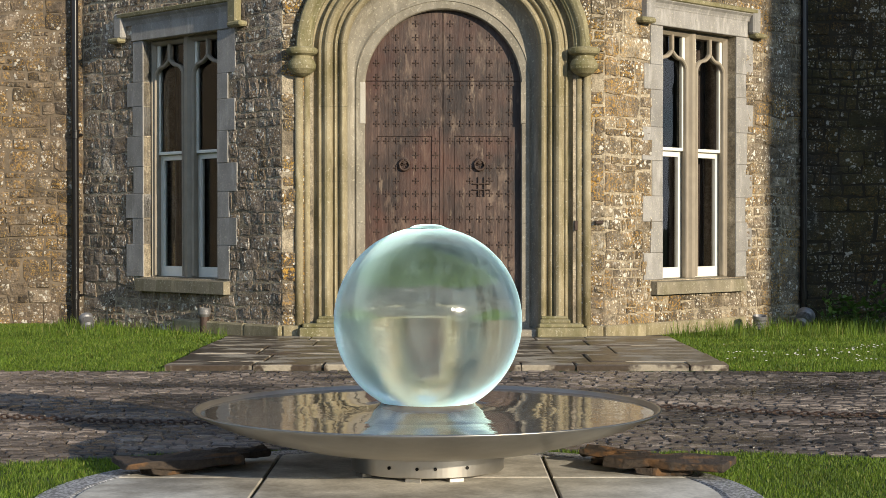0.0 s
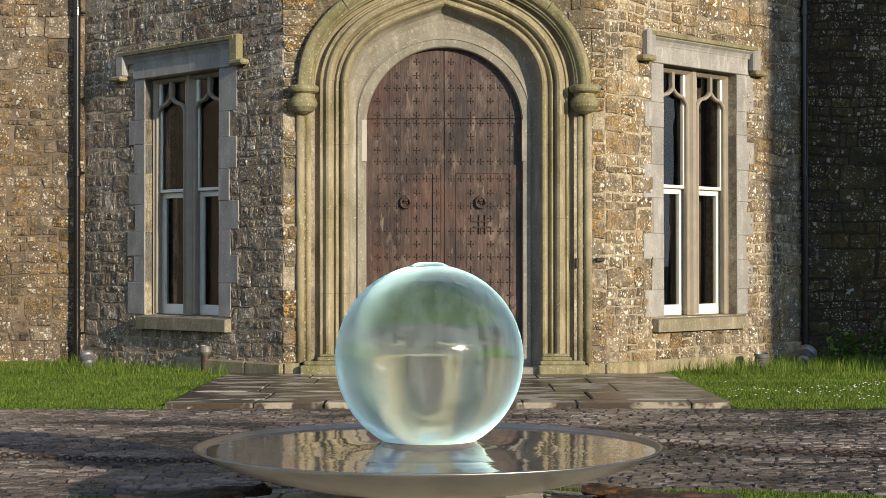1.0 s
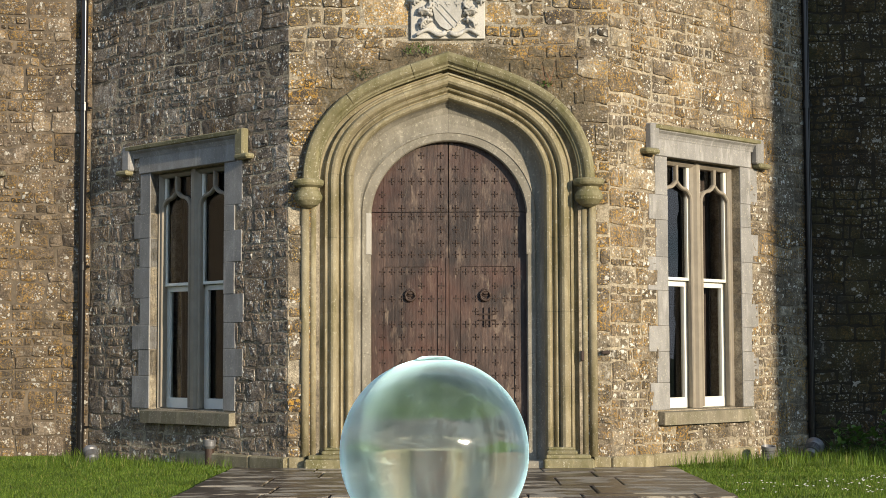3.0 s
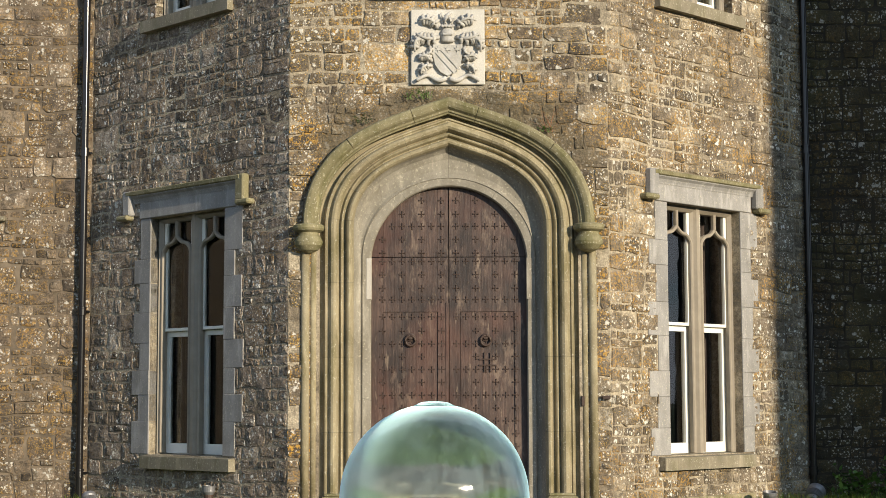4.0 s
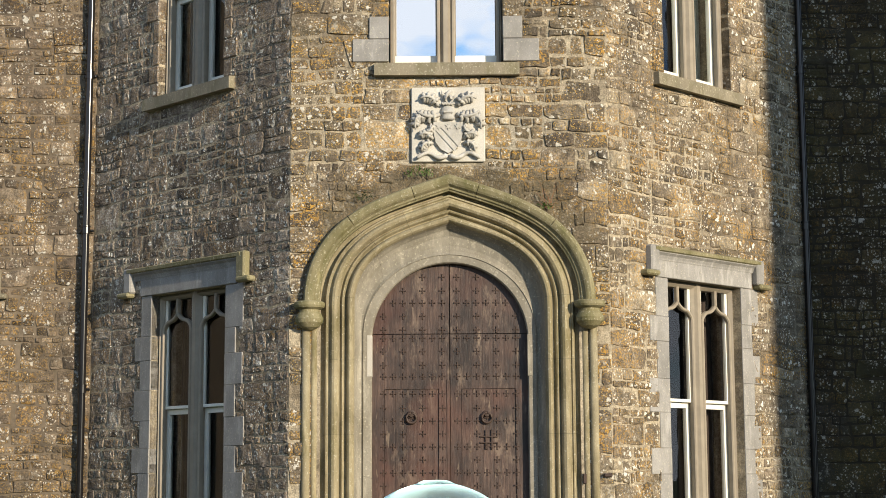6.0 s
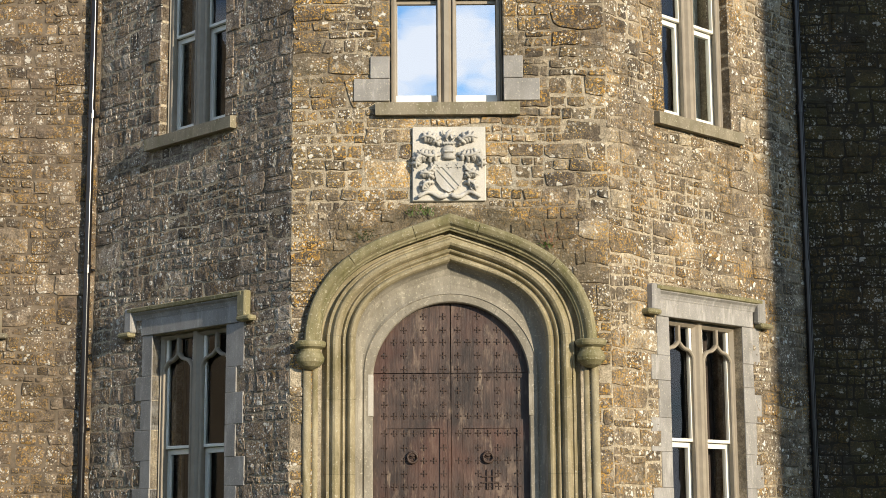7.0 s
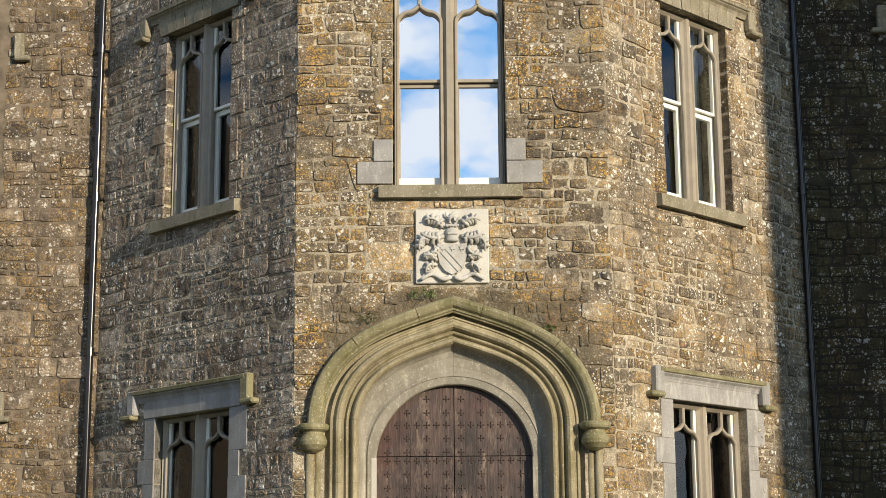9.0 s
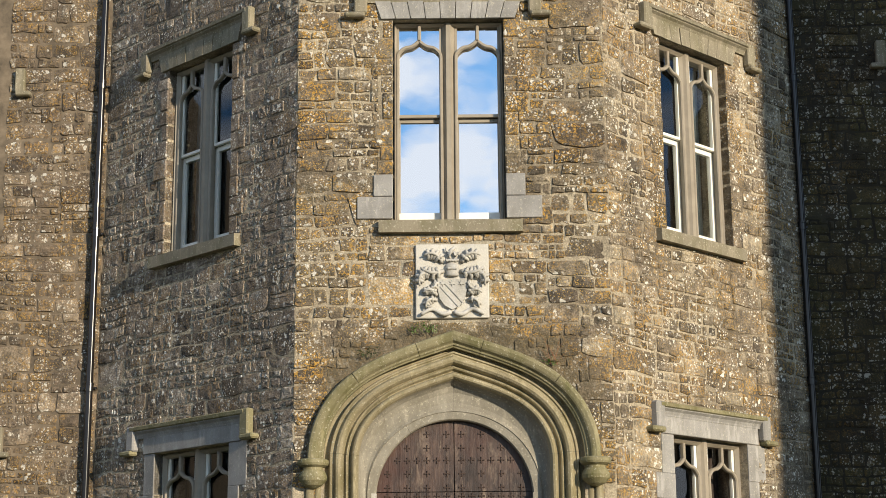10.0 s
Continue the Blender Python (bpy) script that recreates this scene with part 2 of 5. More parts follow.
for a, b in ((g.ramp(film, (0.42, 0.015), (0.72, 0.10)), blend.inputs[0]), (g.bsdf.outputs[0], both.inputs[0]), (rim_sheen.outputs[0], both.inputs[1]), (both.outputs[0], blend.inputs[1]),
             (milk.outputs[0], blend.inputs[2]), (blend.outputs[0], g.n["Material Output"].inputs[0])):
    g.l.new(a, b)
m = Nodes("basin_water", 0.03)
m.bsdf.inputs["IOR"].default_value = 1.33
m.bsdf.inputs["Metallic"].default_value = 0.32
ring = m.n.new("ShaderNodeTexWave")
ring.wave_type, ring.rings_direction = "RINGS", "Z"
ring.inputs["Scale"].default_value, ring.inputs["Distortion"].default_value = 9.0, 1.5
mp = m.n.new("ShaderNodeMapping")
mp.inputs["Location"].default_value = (0.07, -7.43, 0)
m.l.new(m.co, mp.inputs[0])
m.l.new(mp.outputs[0], ring.inputs["Vector"])
M_WATER = m.done((0.20, 0.17, 0.135), m.math("ADD", m.math("MULTIPLY", ring.outputs["Fac"], 0.05), m.noise(9, 3)), 0.06, 0.02)

m = Nodes("setts_granite", 0.42)
sc = m.ramp(m.rnd(), (0.0, (0.04, 0.032, 0.027)), (0.6, (0.07, 0.057, 0.048)), (1.0, (0.11, 0.092, 0.079)))
sc = m.mix(0.6, sc, m.ramp(m.noise(40, 5, 0.7), (0.3, 0.5), (0.7, 1.5)), "MULTIPLY")
sc = m.mix(1.0, sc, m.ramp(m.noise(0.85, 5, 0.65, (0.6, 1.3, 1)), (0.43, 0.38), (0.56, 1.9)), "MULTIPLY")
M_SETT = m.done(sc, m.noise(30, 5, 0.7), 0.5, 0.012, m.ramp(m.noise(1.2, 4), (0.42, 0.22), (0.58, 0.5)))
m = Nodes("road_bed", 0.7)
M_BED = m.done(m.mix(0.7, (0.05, 0.042, 0.032), m.ramp(m.noise(25, 5), (0.3, 0.4), (0.7, 1.6)), "MULTIPLY"), m.noise(60, 5), 0.6, 0.01)
m = Nodes("flagstone", 0.5)
fc = m.ramp(m.noise(2.0, 5, 0.6, (1, 2.4, 1)), (0.51, (0.062, 0.046, 0.033)), (0.55, (0.30, 0.262, 0.20)))
fc = m.mix(0.4, fc, m.ramp(m.rnd(), (0.0, 0.8), (1.0, 1.2)), "MULTIPLY")
M_FLAG = m.done(m.mix(0.5, fc, m.ramp(m.noise(35, 5, 0.7), (0.3, 0.6), (0.7, 1.4)), "MULTIPLY"), m.noise(40, 5), 0.3, 0.006, m.ramp(m.noise(2.0, 5, 0.6, (1, 2.4, 1)), (0.50, 0.3), (0.56, 0.8)))
m = Nodes("terrace_slab", 0.75)
fc = m.ramp(m.noise(3.0, 6, 0.7), (0.35, (0.34, 0.318, 0.268)), (0.6, (0.60, 0.57, 0.50)))
fc = m.mix(m.ramp(m.noise(1.4, 5, 0.65), (0.5, 0.0), (0.62, 0.55)), fc, (0.12, 0.105, 0.08))
fc = m.mix(0.4, fc, m.ramp(m.rnd(), (0.0, 0.8), (1.0, 1.2)), "MULTIPLY")
M_SLAB = m.done(m.mix(0.5, fc, m.ramp(m.noise(50, 5, 0.7), (0.3, 0.65), (0.7, 1.3)), "MULTIPLY"), m.noise(60, 5), 0.3, 0.005)
m = Nodes("lawn_soil", 0.95)
M_GROUND = m.done(m.mix(0.8, m.ramp(m.noise(0.8, 5), (0.35, (0.025, 0.045, 0.008)), (0.65, (0.045, 0.075, 0.012))), m.ramp(m.noise(40, 5), (0.3, 0.4), (0.7, 1.5)), "MULTIPLY"), m.noise(80, 5), 0.8, 0.03)
m = Nodes("grass_blade", 0.6)
gc = m.ramp(m.rnd(), (0.0, (0.058, 0.105, 0.010)), (0.6, (0.118, 0.20, 0.016)), (0.93, (0.19, 0.275, 0.03)), (1.0, (0.30, 0.27, 0.09)))
gc = m.mix(0.6, gc, m.ramp(m.noise(2.0, 4), (0.35, 0.65), (0.65, 1.3)), "MULTIPLY")
M_GRASS = m.done(gc)
glow, half = m.n.new("ShaderNodeBsdfTranslucent"), m.n.new("ShaderNodeMixShader")
half.inputs[0].default_value = 0.4
for a, b in ((m.mix(1.0, gc, (1.5, 1.4, 0.9), "MULTIPLY"), glow.inputs[0]), (m.bsdf.outputs[0], half.inputs[1]), (glow.outputs[0], half.inputs[2]), (half.outputs[0], m.n["Material Output"].inputs[0])):
    m.l.new(a, b)
M_LEAF = plain_material("dark_leaves", (0.045, 0.075, 0.02), 0.6, 0, 0.7, 1.0, 0.2)
M_WEED = plain_material("weed_leaves", (0.09, 0.18, 0.03), 0.6, 0, 0.4, 12, 0.1)
M_DRY = plain_material("dry_stems", (0.22, 0.09, 0.04), 0.8, 0, 0.4, 12, 0.1)
m = Nodes("old_timber", 0.8)
tg = m.noise(8, 7, 0.7, (6.0, 0.6, 6.0))
tc = m.mix(m.ramp(m.noise(7, 4, 0.6), (0.5, 0.0), (0.62, 0.9)), m.ramp(tg, (0.3, (0.018, 0.013, 0.009)), (0.7, (0.06, 0.042, 0.028))), (0.16, 0.08, 0.028))
M_TIMBER = m.done(tc, tg, 0.7, 0.015)

# ---- mesh helpers ----
C45 = math.sqrt(0.5)
HALF, CANT = 1.61, 3.6
WING_Y = FRONT_Y + CANT * C45


def face_matrix(ox, oy, ax):
    """A wall's frame: x to the right along it, y into it, z up."""
    a = Vector((*ax, 0.0))
    return Matrix(((a.x, -a.y, 0, ox), (a.y, a.x, 0, oy), (0, 0, 1, 0), (0, 0, 0, 1)))


F_FRONT = face_matrix(0, FRONT_Y, (1, 0))
F_LEFT = face_matrix(-HALF, FRONT_Y, (C45, -C45))
F_RIGHT = face_matrix(HALF, FRONT_Y, (C45, C45))
F_WING = face_matrix(0, WING_Y, (1, 0))


def thing(name, at, label, category, group="", kind=""):
    ob = new(name)
    ob.location = at
    ob.empty_display_size = 0.1
    return tagged(ob, label, category, group, kind)


def mesh_of(name, bm, material, smooth=False):
    me = bpy.data.meshes.new(name)
    bm.to_mesh(me)
    bm.free()
    me.materials.append(material)
    if smooth:
        me.polygons.foreach_set("use_smooth", [True] * len(me.polygons))
    return me


def attach(ob, parent):
    if parent is not None:
        ob.parent = parent
        if parent.data is None:
            ob.matrix_parent_inverse = Matrix.Translation(parent.location).inverted()
    return ob


def part(name, bm, material, parent=None, label="", smooth=False):
    ob = attach(new(name, mesh_of(name, bm, material, smooth)), parent)
    return tagged(ob, label)


def raw(name, verts, faces, material, parent=None, label="", smooth=False):
    me = bpy.data.meshes.new(name)
    me.from_pydata(verts, [], faces)
    me.materials.append(material)
    if smooth:
        me.polygons.foreach_set("use_smooth", [True] * len(me.polygons))
    ob = attach(new(name, me), parent)
    return tagged(ob, label)


def box(lo, hi, M=Matrix(), bevel=0.006, bm=None):
    """A block between two corners with softened edges."""
    out = bm or bmesh.new()
    tmp = bmesh.new()
    bmesh.ops.create_cube(tmp, size=1)
    s, c = Vector(hi) - Vector(lo), (Vector(hi) + Vector(lo)) / 2
    bmesh.ops.transform(tmp, matrix=Matrix.Translation(c) @ Matrix.Diagonal((*s, 1)), verts=tmp.verts)
    if bevel:
        bmesh.ops.bevel(tmp, geom=tmp.edges[:], offset=min(bevel, min(s) * 0.4), segments=1, affect="EDGES")
    bmesh.ops.transform(tmp, matrix=M, verts=tmp.verts)
    me = bpy.data.meshes.new("tmp")
    tmp.to_mesh(me)
    tmp.free()
    out.from_mesh(me)
    bpy.data.meshes.remove(me)
    return out


def prism(outline, y0, y1, M=Matrix(), bm=None):
    """A plate with the outline (x, z) between two depths."""
    out = bm or bmesh.new()
    a = [out.verts.new(M @ Vector((x, y0, z))) for x, z in outline]
    b = [out.verts.new(M @ Vector((x, y1, z))) for x, z in outline]
    n = len(outline)
    out.faces.new(a)
    out.faces.new(b[::-1])
    for i in range(n):
        out.faces.new((a[i], b[i], b[(i + 1) % n], a[(i + 1) % n]))
    bmesh.ops.recalc_face_normals(out, faces=out.faces[:])
    return out


def sweep(path, profile, M=Matrix(), bm=None, closed=False, caps=True):
    """Runs a closed profile of (across, depth) along a path of (x, z) in a wall's plane."""
    out = bm or bmesh.new()
    rings = []
    n = len(path)
    for i, p in enumerate(path):
        a, b = path[i - 1 if (i or closed) else i], path[(i + 1) % n if (i + 1 < n or closed) else i]
        d1 = (Vector(p) - Vector(a)) if a != p else (Vector(b) - Vector(p))
        d2 = (Vector(b) - Vector(p)) if b != p else d1
        d1, d2 = d1.normalized(), d2.normalized()
        n1, n2 = Vector((-d1.y, d1.x)), Vector((-d2.y, d2.x))
        m = (n1 + n2).normalized()
        k = 1 / max(0.3, m.dot(n1))
        rings.append([out.verts.new(M @ Vector((p[0] + m.x * k * o, dep, p[1] + m.y * k * o))) for o, dep in profile])
    q = len(profile)
    for i in range(n if closed else n - 1):
        r, s = rings[i], rings[(i + 1) % n]
        for j in range(q):
            out.faces.new((r[j], r[(j + 1) % q], s[(j + 1) % q], s[j]))
    if caps and not closed:
        out.faces.new(rings[0][::-1])
        out.faces.new(rings[-1])
    bmesh.ops.recalc_face_normals(out, faces=out.faces[:])
    return out


def lathe(profile, at, steps=64, bm=None):
    out = bm or bmesh.new()
    rings = []
    for r, z in profile:
        if r < 1e-5:
            rings.append([out.verts.new((at[0], at[1], at[2] + z))] * steps)
        else:
            rings.append([out.verts.new((at[0] + r * math.cos(2 * math.pi * i / steps), at[1] + r * math.sin(2 * math.pi * i / steps), at[2] + z)) for i in range(steps)])
    for r, s in zip(rings, rings[1:]):
        for i in range(steps):
            vs = []
            for v in (r[i], r[(i + 1) % steps], s[(i + 1) % steps], s[i]):
                if v not in vs:
                    vs.append(v)
            if len(vs) > 2:
                out.faces.new(vs)
    bmesh.ops.recalc_face_normals(out, faces=out.faces[:])
    return out


def tube(points, radius, bm=None, sides=8, taper=1.0):
    """A round bar through points."""
    out = bm or bmesh.new()
    rings = []
    pts = [Vector(p) for p in points]
    for i, p in enumerate(pts):
        d = (pts[min(i + 1, len(pts) - 1)] - pts[max(i - 1, 0)]).normalized()
        q = d.to_track_quat("Z", "Y").to_matrix()
        r = radius * (1 + (taper - 1) * i / max(1, len(pts) - 1))
        rings.append([out.verts.new(p + q @ Vector((r * math.cos(2 * math.pi * k / sides), r * math.sin(2 * math.pi * k / sides), 0))) for k in range(sides)])
    for r, s in zip(rings, rings[1:]):
        for k in range(sides):
            out.faces.new((r[k], r[(k + 1) % sides], s[(k + 1) % sides], s[k]))
    out.faces.new(rings[0][::-1])
    out.faces.new(rings[-1])
    return out


def arch(a, zs, rise, kink, steps=40, foot=0.0):
    """From the left foot up, over a four-centred head and down: (x, z)."""
    pts = [(-a, foot), (-a, foot + (zs - foot) * 0.5)]
    for i in range(steps + 1):
        th = math.pi * (1 - i / steps)
        x = a * math.cos(th)
        u = abs(x) / a
        k = kink * (1 - u)
        pts.append((x, zs + rise * ((1 - k) * math.sin(th) + k * (1 - u))))
    return pts + [(a, foot + (zs - foot) * 0.5), (a, foot)]


def loft(curves, M, bm=None):
    """A skin through curves of equal length, each with its depth."""
    out = bm or bmesh.new()
    rows = [[out.verts.new(M @ Vector((x, dep, z))) for x, z in pts] for pts, dep in curves]
    for r, s in zip(rows, rows[1:]):
        for i in range(len(r) - 1):
            out.faces.new((r[i], r[i + 1], s[i + 1], s[i]))
    return out


# ---- walls ----
TOP = 9.3
# openings of each wall: x0, x1, z0, z1 in the wall's own frame
LOW_L, LOW_R = (-2.39, -1.05, 0.585, 3.19), (0.95, 2.26, 0.585, 3.225)
UP_L, UP_R = (-2.35, -1.14, 5.44, 7.64), (0.98, 2.20, 5.43, 7.62)
UP_C = (-0.61, 0.565, 5.39, 7.59)
DOOR_BOX = (-1.30, 1.30, 0.0, 4.06)


def wall_shell(name, M, x0, x1, z0, z1, holes, thick, material, label):
    """A wall with its openings through its thickness."""
    xs = sorted({x0, x1, *(v for h in holes for v in h[:2])})
    zs = sorted({z0, z1, *(v for h in holes for v in h[2:])})
    bm, cache = bmesh.new(), {}

    def v(x, y, z):
        key = (round(x, 4), round(y, 4), round(z, 4))
        if key not in cache:
            cache[key] = bm.verts.new(M @ Vector((x, y, z)))
        return cache[key]

    def solid(i, j):
        if not (0 <= i < len(xs) - 1 and 0 <= j < len(zs) - 1):
            return False
        cx, cz = (xs[i] + xs[i + 1]) / 2, (zs[j] + zs[j + 1]) / 2
        return not any(h[0] < cx < h[1] and h[2] < cz < h[3] for h in holes)

    for i in range(len(xs) - 1):
        for j in range(len(zs) - 1):
            if not solid(i, j):
                continue
            a, b, c, d = xs[i], xs[i + 1], zs[j], zs[j + 1]
            for y in (0, thick):
                bm.faces.new((v(a, y, c), v(b, y, c), v(b, y, d), v(a, y, d)))
            for di, dj, p, q in ((-1, 0, (a, c), (a, d)), (1, 0, (b, c), (b, d)), (0, -1, (a, c), (b, c)), (0, 1, (a, d), (b, d))):
                if not solid(i + di, j + dj):
                    bm.faces.new((v(p[0], 0, p[1]), v(q[0], 0, q[1]), v(q[0], thick, q[1]), v(p[0], thick, p[1])))
    bmesh.ops.recalc_face_normals(bm, faces=bm.faces[:])
    return tagged(part(name, bm, material), label, "wall", kind="structure")


wall_front = wall_shell("wall_front", F_FRONT, -HALF, HALF, 0, TOP, [UP_C, DOOR_BOX], 0.45, M_MORTAR, "front of the tower in lichened rubble limestone")
wall_left = wall_shell("wall_left", F_LEFT, -CANT, 0, 0, TOP, [LOW_L, UP_L], 0.45, M_MORTAR, "canted tower wall of dark grey rubble")
wall_right = wall_shell("wall_right", F_RIGHT, 0, CANT, 0, TOP, [LOW_R, UP_R], 0.45, M_MORTAR, "canted tower wall of pale sunlit rubble")
wing_x = HALF + CANT * C45
wall_wing_west = wall_shell("wall_wing_west", F_WING, -16, -wing_x, 0, TOP, [], 0.45, M_MORTAR_BROWN, "brown rubble wall of the west wing")
wall_wing_east = wall_shell("wall_wing_east", F_WING, wing_x, 13, 0, TOP, [], 0.45, M_MORTAR_SHADED, "mossy rubble wall of the east wing, its shade darkened into the colour")
# unseen block added beyond the east wing: it casts the shade on the corner
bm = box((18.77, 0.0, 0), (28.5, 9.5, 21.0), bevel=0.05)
tagged(part("wall_east_block", bm, M_WINGR_SHADED), "unseen rubble block added to shade the east wing", "wall", kind="structure")
bm = box((-16, WING_Y + 0.45, TOP), (13, 28, TOP + 0.3), bevel=0.02)
tagged(part("roof", bm, M_ASHLAR), "plain roof slab of the house", "roof", kind="structure")
bm = box((-16, 27.5, 0), (13, 28, TOP), bevel=0.02)
tagged(part("wall_back", bm, M_MORTAR), "plain rear wall of the house", "wall", kind="structure")
# added slabs and sheets that box in the rooms as plain darkness
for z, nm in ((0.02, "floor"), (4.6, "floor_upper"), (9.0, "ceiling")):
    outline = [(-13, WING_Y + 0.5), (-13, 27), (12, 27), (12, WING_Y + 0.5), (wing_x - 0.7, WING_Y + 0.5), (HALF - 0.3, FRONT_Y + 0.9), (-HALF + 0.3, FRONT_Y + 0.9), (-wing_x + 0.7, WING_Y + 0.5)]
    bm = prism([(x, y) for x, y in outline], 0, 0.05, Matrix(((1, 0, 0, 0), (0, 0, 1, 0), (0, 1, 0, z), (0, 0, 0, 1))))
    tagged(part(nm, bm, M_UNLIT), "near-black slab added to close the unlit rooms", "floor", kind="structure")
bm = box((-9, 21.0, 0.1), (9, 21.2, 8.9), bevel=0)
tagged(part("wall_inner", bm, M_UNLIT), "near-black sheet added as the dark of the rooms", "wall", kind="structure")
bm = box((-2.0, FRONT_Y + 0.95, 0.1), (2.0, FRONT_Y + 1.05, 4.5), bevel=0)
tagged(part("wall_porch", bm, M_UNLIT), "near-black sheet added to darken the space behind the door", "wall", kind="structure")


def hood_edge(x, z):
    """How far a point lies inside the head of the doorway (below 1)."""
    if z < 2.9:
        return abs(x) / 1.42
    u = min(1.0, abs(x) / 1.42)
    k = 0.38 * (1 - u)
    top = 1.23 * ((1 - k) * math.sqrt(1 - u * u) + k * (1 - u))
    return 0.0 if abs(x) < 1.42 and z - 2.9 < top else 2.0


def rubble(wall, name, M, x0, x1, z0, z1, holes, material, seed, door=False, near=lambda x, z: z, size=1.0, relief=1.0):
    """Coursed rubble: every stone a block of its own with an uneven face."""
    rng = random.Random(seed)
    stones = []

    def split(a, b, c, d):
        w, h = b - a, d - c
        lim_h = rng.uniform(0.13, 0.30) * size
        lim_w = max(h * rng.uniform(1.1, 3.4), 0.15 * size)
        if h > lim_h and (h > 0.34 * size or rng.random() < 0.8) and h > 0.14:
            k = c + h * rng.uniform(0.34, 0.66)
            split(a, b, c, k)
            split(a, b, k, d)
        elif w > lim_w and w > 0.16:
            k = a + w * rng.uniform(0.3, 0.7)
            split(a, k, c, d)
            split(k, b, c, d)
        else:
            stones.append((a, b, c, d))

    z = z0
    while z < z1 - 0.03:
        h = min(rng.uniform(0.18, 0.46) * size, z1 - z)
        if z1 - (z + h) < 0.12:
            h = z1 - z
        x = x0
        while x < x1 - 0.01:
            wd = rng.uniform(0.3, 1.05) * size
            if x1 - (x + wd) < 0.25:
                wd = x1 - x
            split(x, x + wd, z, z + h)
            x += wd
        z += h
    out = []
    for a, b, c, d in stones:
        pieces = [(a, b, c, d)]
        for h in holes:
            nxt = []
            for p in pieces:
                if p[1] <= h[0] or p[0] >= h[1] or p[3] <= h[2] or p[2] >= h[3]:
                    nxt.append(p)
                    continue
                lo, hi = max(p[2], h[2]), min(p[3], h[3])
                if p[0] < h[0]:
                    nxt.append((p[0], h[0], lo, hi))
                if p[1] > h[1]:
                    nxt.append((h[1], p[1], lo, hi))
                if p[2] < h[2]:
                    nxt.append((p[0], p[1], p[2], h[2]))
                if p[3] > h[3]:
                    nxt.append((p[0], p[1], h[3], p[3]))
            pieces = nxt
        out += [p for p in pieces if p[1] - p[0] > 0.035 and p[3] - p[2] > 0.03]
    built = []
    for a, b, c, d in out:
        if door and hood_edge((a + b) / 2, (c + d) / 2) < 1:
            continue
        g = rng.uniform(0.002, 0.0095)
        w, h = b - a - 2 * g, d - c - 2 * g
        if w < 0.02 or h < 0.02:
            continue
        j = min(w, h) * 0.10
        proud = rng.uniform(0.002, 0.024) * relief
        cx, cz = (a + b) / 2, (c + d) / 2
        base, skew = [], rng.uniform(-0.07, 0.07)
        k = min(w, h) * rng.uniform(0.06, 0.20)
        for ex, ez in ((-w / 2 + k, -h / 2), (0, -h / 2), (w / 2 - k, -h / 2), (w / 2, -h / 2 + k), (w / 2, h / 2 - k), (w / 2 - k, h / 2), (0, h / 2), (-w / 2 + k, h / 2), (-w / 2, h / 2 - k), (-w / 2, -h / 2 + k)):
            px, pz = cx + ex + ez * skew + rng.uniform(-j, j), cz + ez + ex * skew * 0.35 + rng.uniform(-j, j) * 0.8
            wx, wz = noise.noise(Vector((px * 1.3 + seed, pz * 1.7, 1.0))), noise.noise(Vector((px * 1.6, pz * 1.1 + seed, 7.0)))
            wf = noise.noise(Vector((px * 4.0, pz * 4.0 + seed, 3.0)))
            px, pz = px + 0.05 * wx, pz + 0.035 * wz + 0.010 * wf
            px = min(max(px, x0 + 0.002), x1 - 0.002)
            for q in holes:
                if q[0] < px < q[1] and q[2] < pz < q[3]:
                    gaps = (px - q[0], q[1] - px, pz - q[2], q[3] - pz)
                    side = gaps.index(min(gaps))
                    px, pz = ((q[0], pz), (q[1], pz), (px, q[2]), (px, q[3]))[side]
            if door and hood_edge(px, pz) < 1:
                s = 0
                while hood_edge(px, pz) < 1 and s < 40:
                    px, pz = px + (px) * 0.02, pz + max(0.0, pz - 2.6) * 0.012
                    s += 1
            base.append((px, pz))
        n = len(base)
        cx, cz = sum(p[0] for p in base) / n, sum(p[1] for p in base) / n
        verts = [M @ Vector((px, 0.006, pz)) for px, pz in base]
        e = min(0.009, min(w, h) * 0.10)
        for px, pz in base:
            dx, dz = cx - px, cz - pz
            L = math.hypot(dx, dz) or 1
            verts.append(M @ Vector((px + dx / L * e, -proud + rng.uniform(-0.003, 0.009) * relief, pz + dz / L * e)))
        for px, pz in base:
            verts.append(M @ Vector((cx + (px - cx) * 0.55, -proud - rng.uniform(-0.003, 0.006), cz + (pz - cz) * 0.55)))
        faces = []
        for i in range(n):
            q = (i + 1) % n
            faces += [(i, q, n + q, n + i), (n + i, n + q, 2 * n + q, 2 * n + i)]
        faces.append(tuple(range(2 * n, 3 * n)))
        built.append((near(cx, cz), verts, faces))
    built.sort(key=lambda s: s[0])
    for _, v, f in built[:300]:
        raw("stone", v, f, material, wall)
    V, Fc = [], []
    for _, v, f in built[300:]:
        o = len(V)
        V += v
        Fc += [tuple(i + o for i in q) for q in f]
    if V:
        tagged(raw("rubble_stones", V, Fc, material, wall), kind="stuff")

# ---- ground ----
def sheet(name, x0, x1, y0, y1, z, material, label, category):
    bm = bmesh.new()
    bm.faces.new([bm.verts.new(p) for p in ((x0, y0, z), (x1, y0, z), (x1, y1, z), (x0, y1, z))])
    return tagged(part(name, bm, material), label, category, kind="structure")


sheet("ground", -1500, 1500, -1500, 1500, 0.0, M_GROUND, "green lawn around the house", "ground")


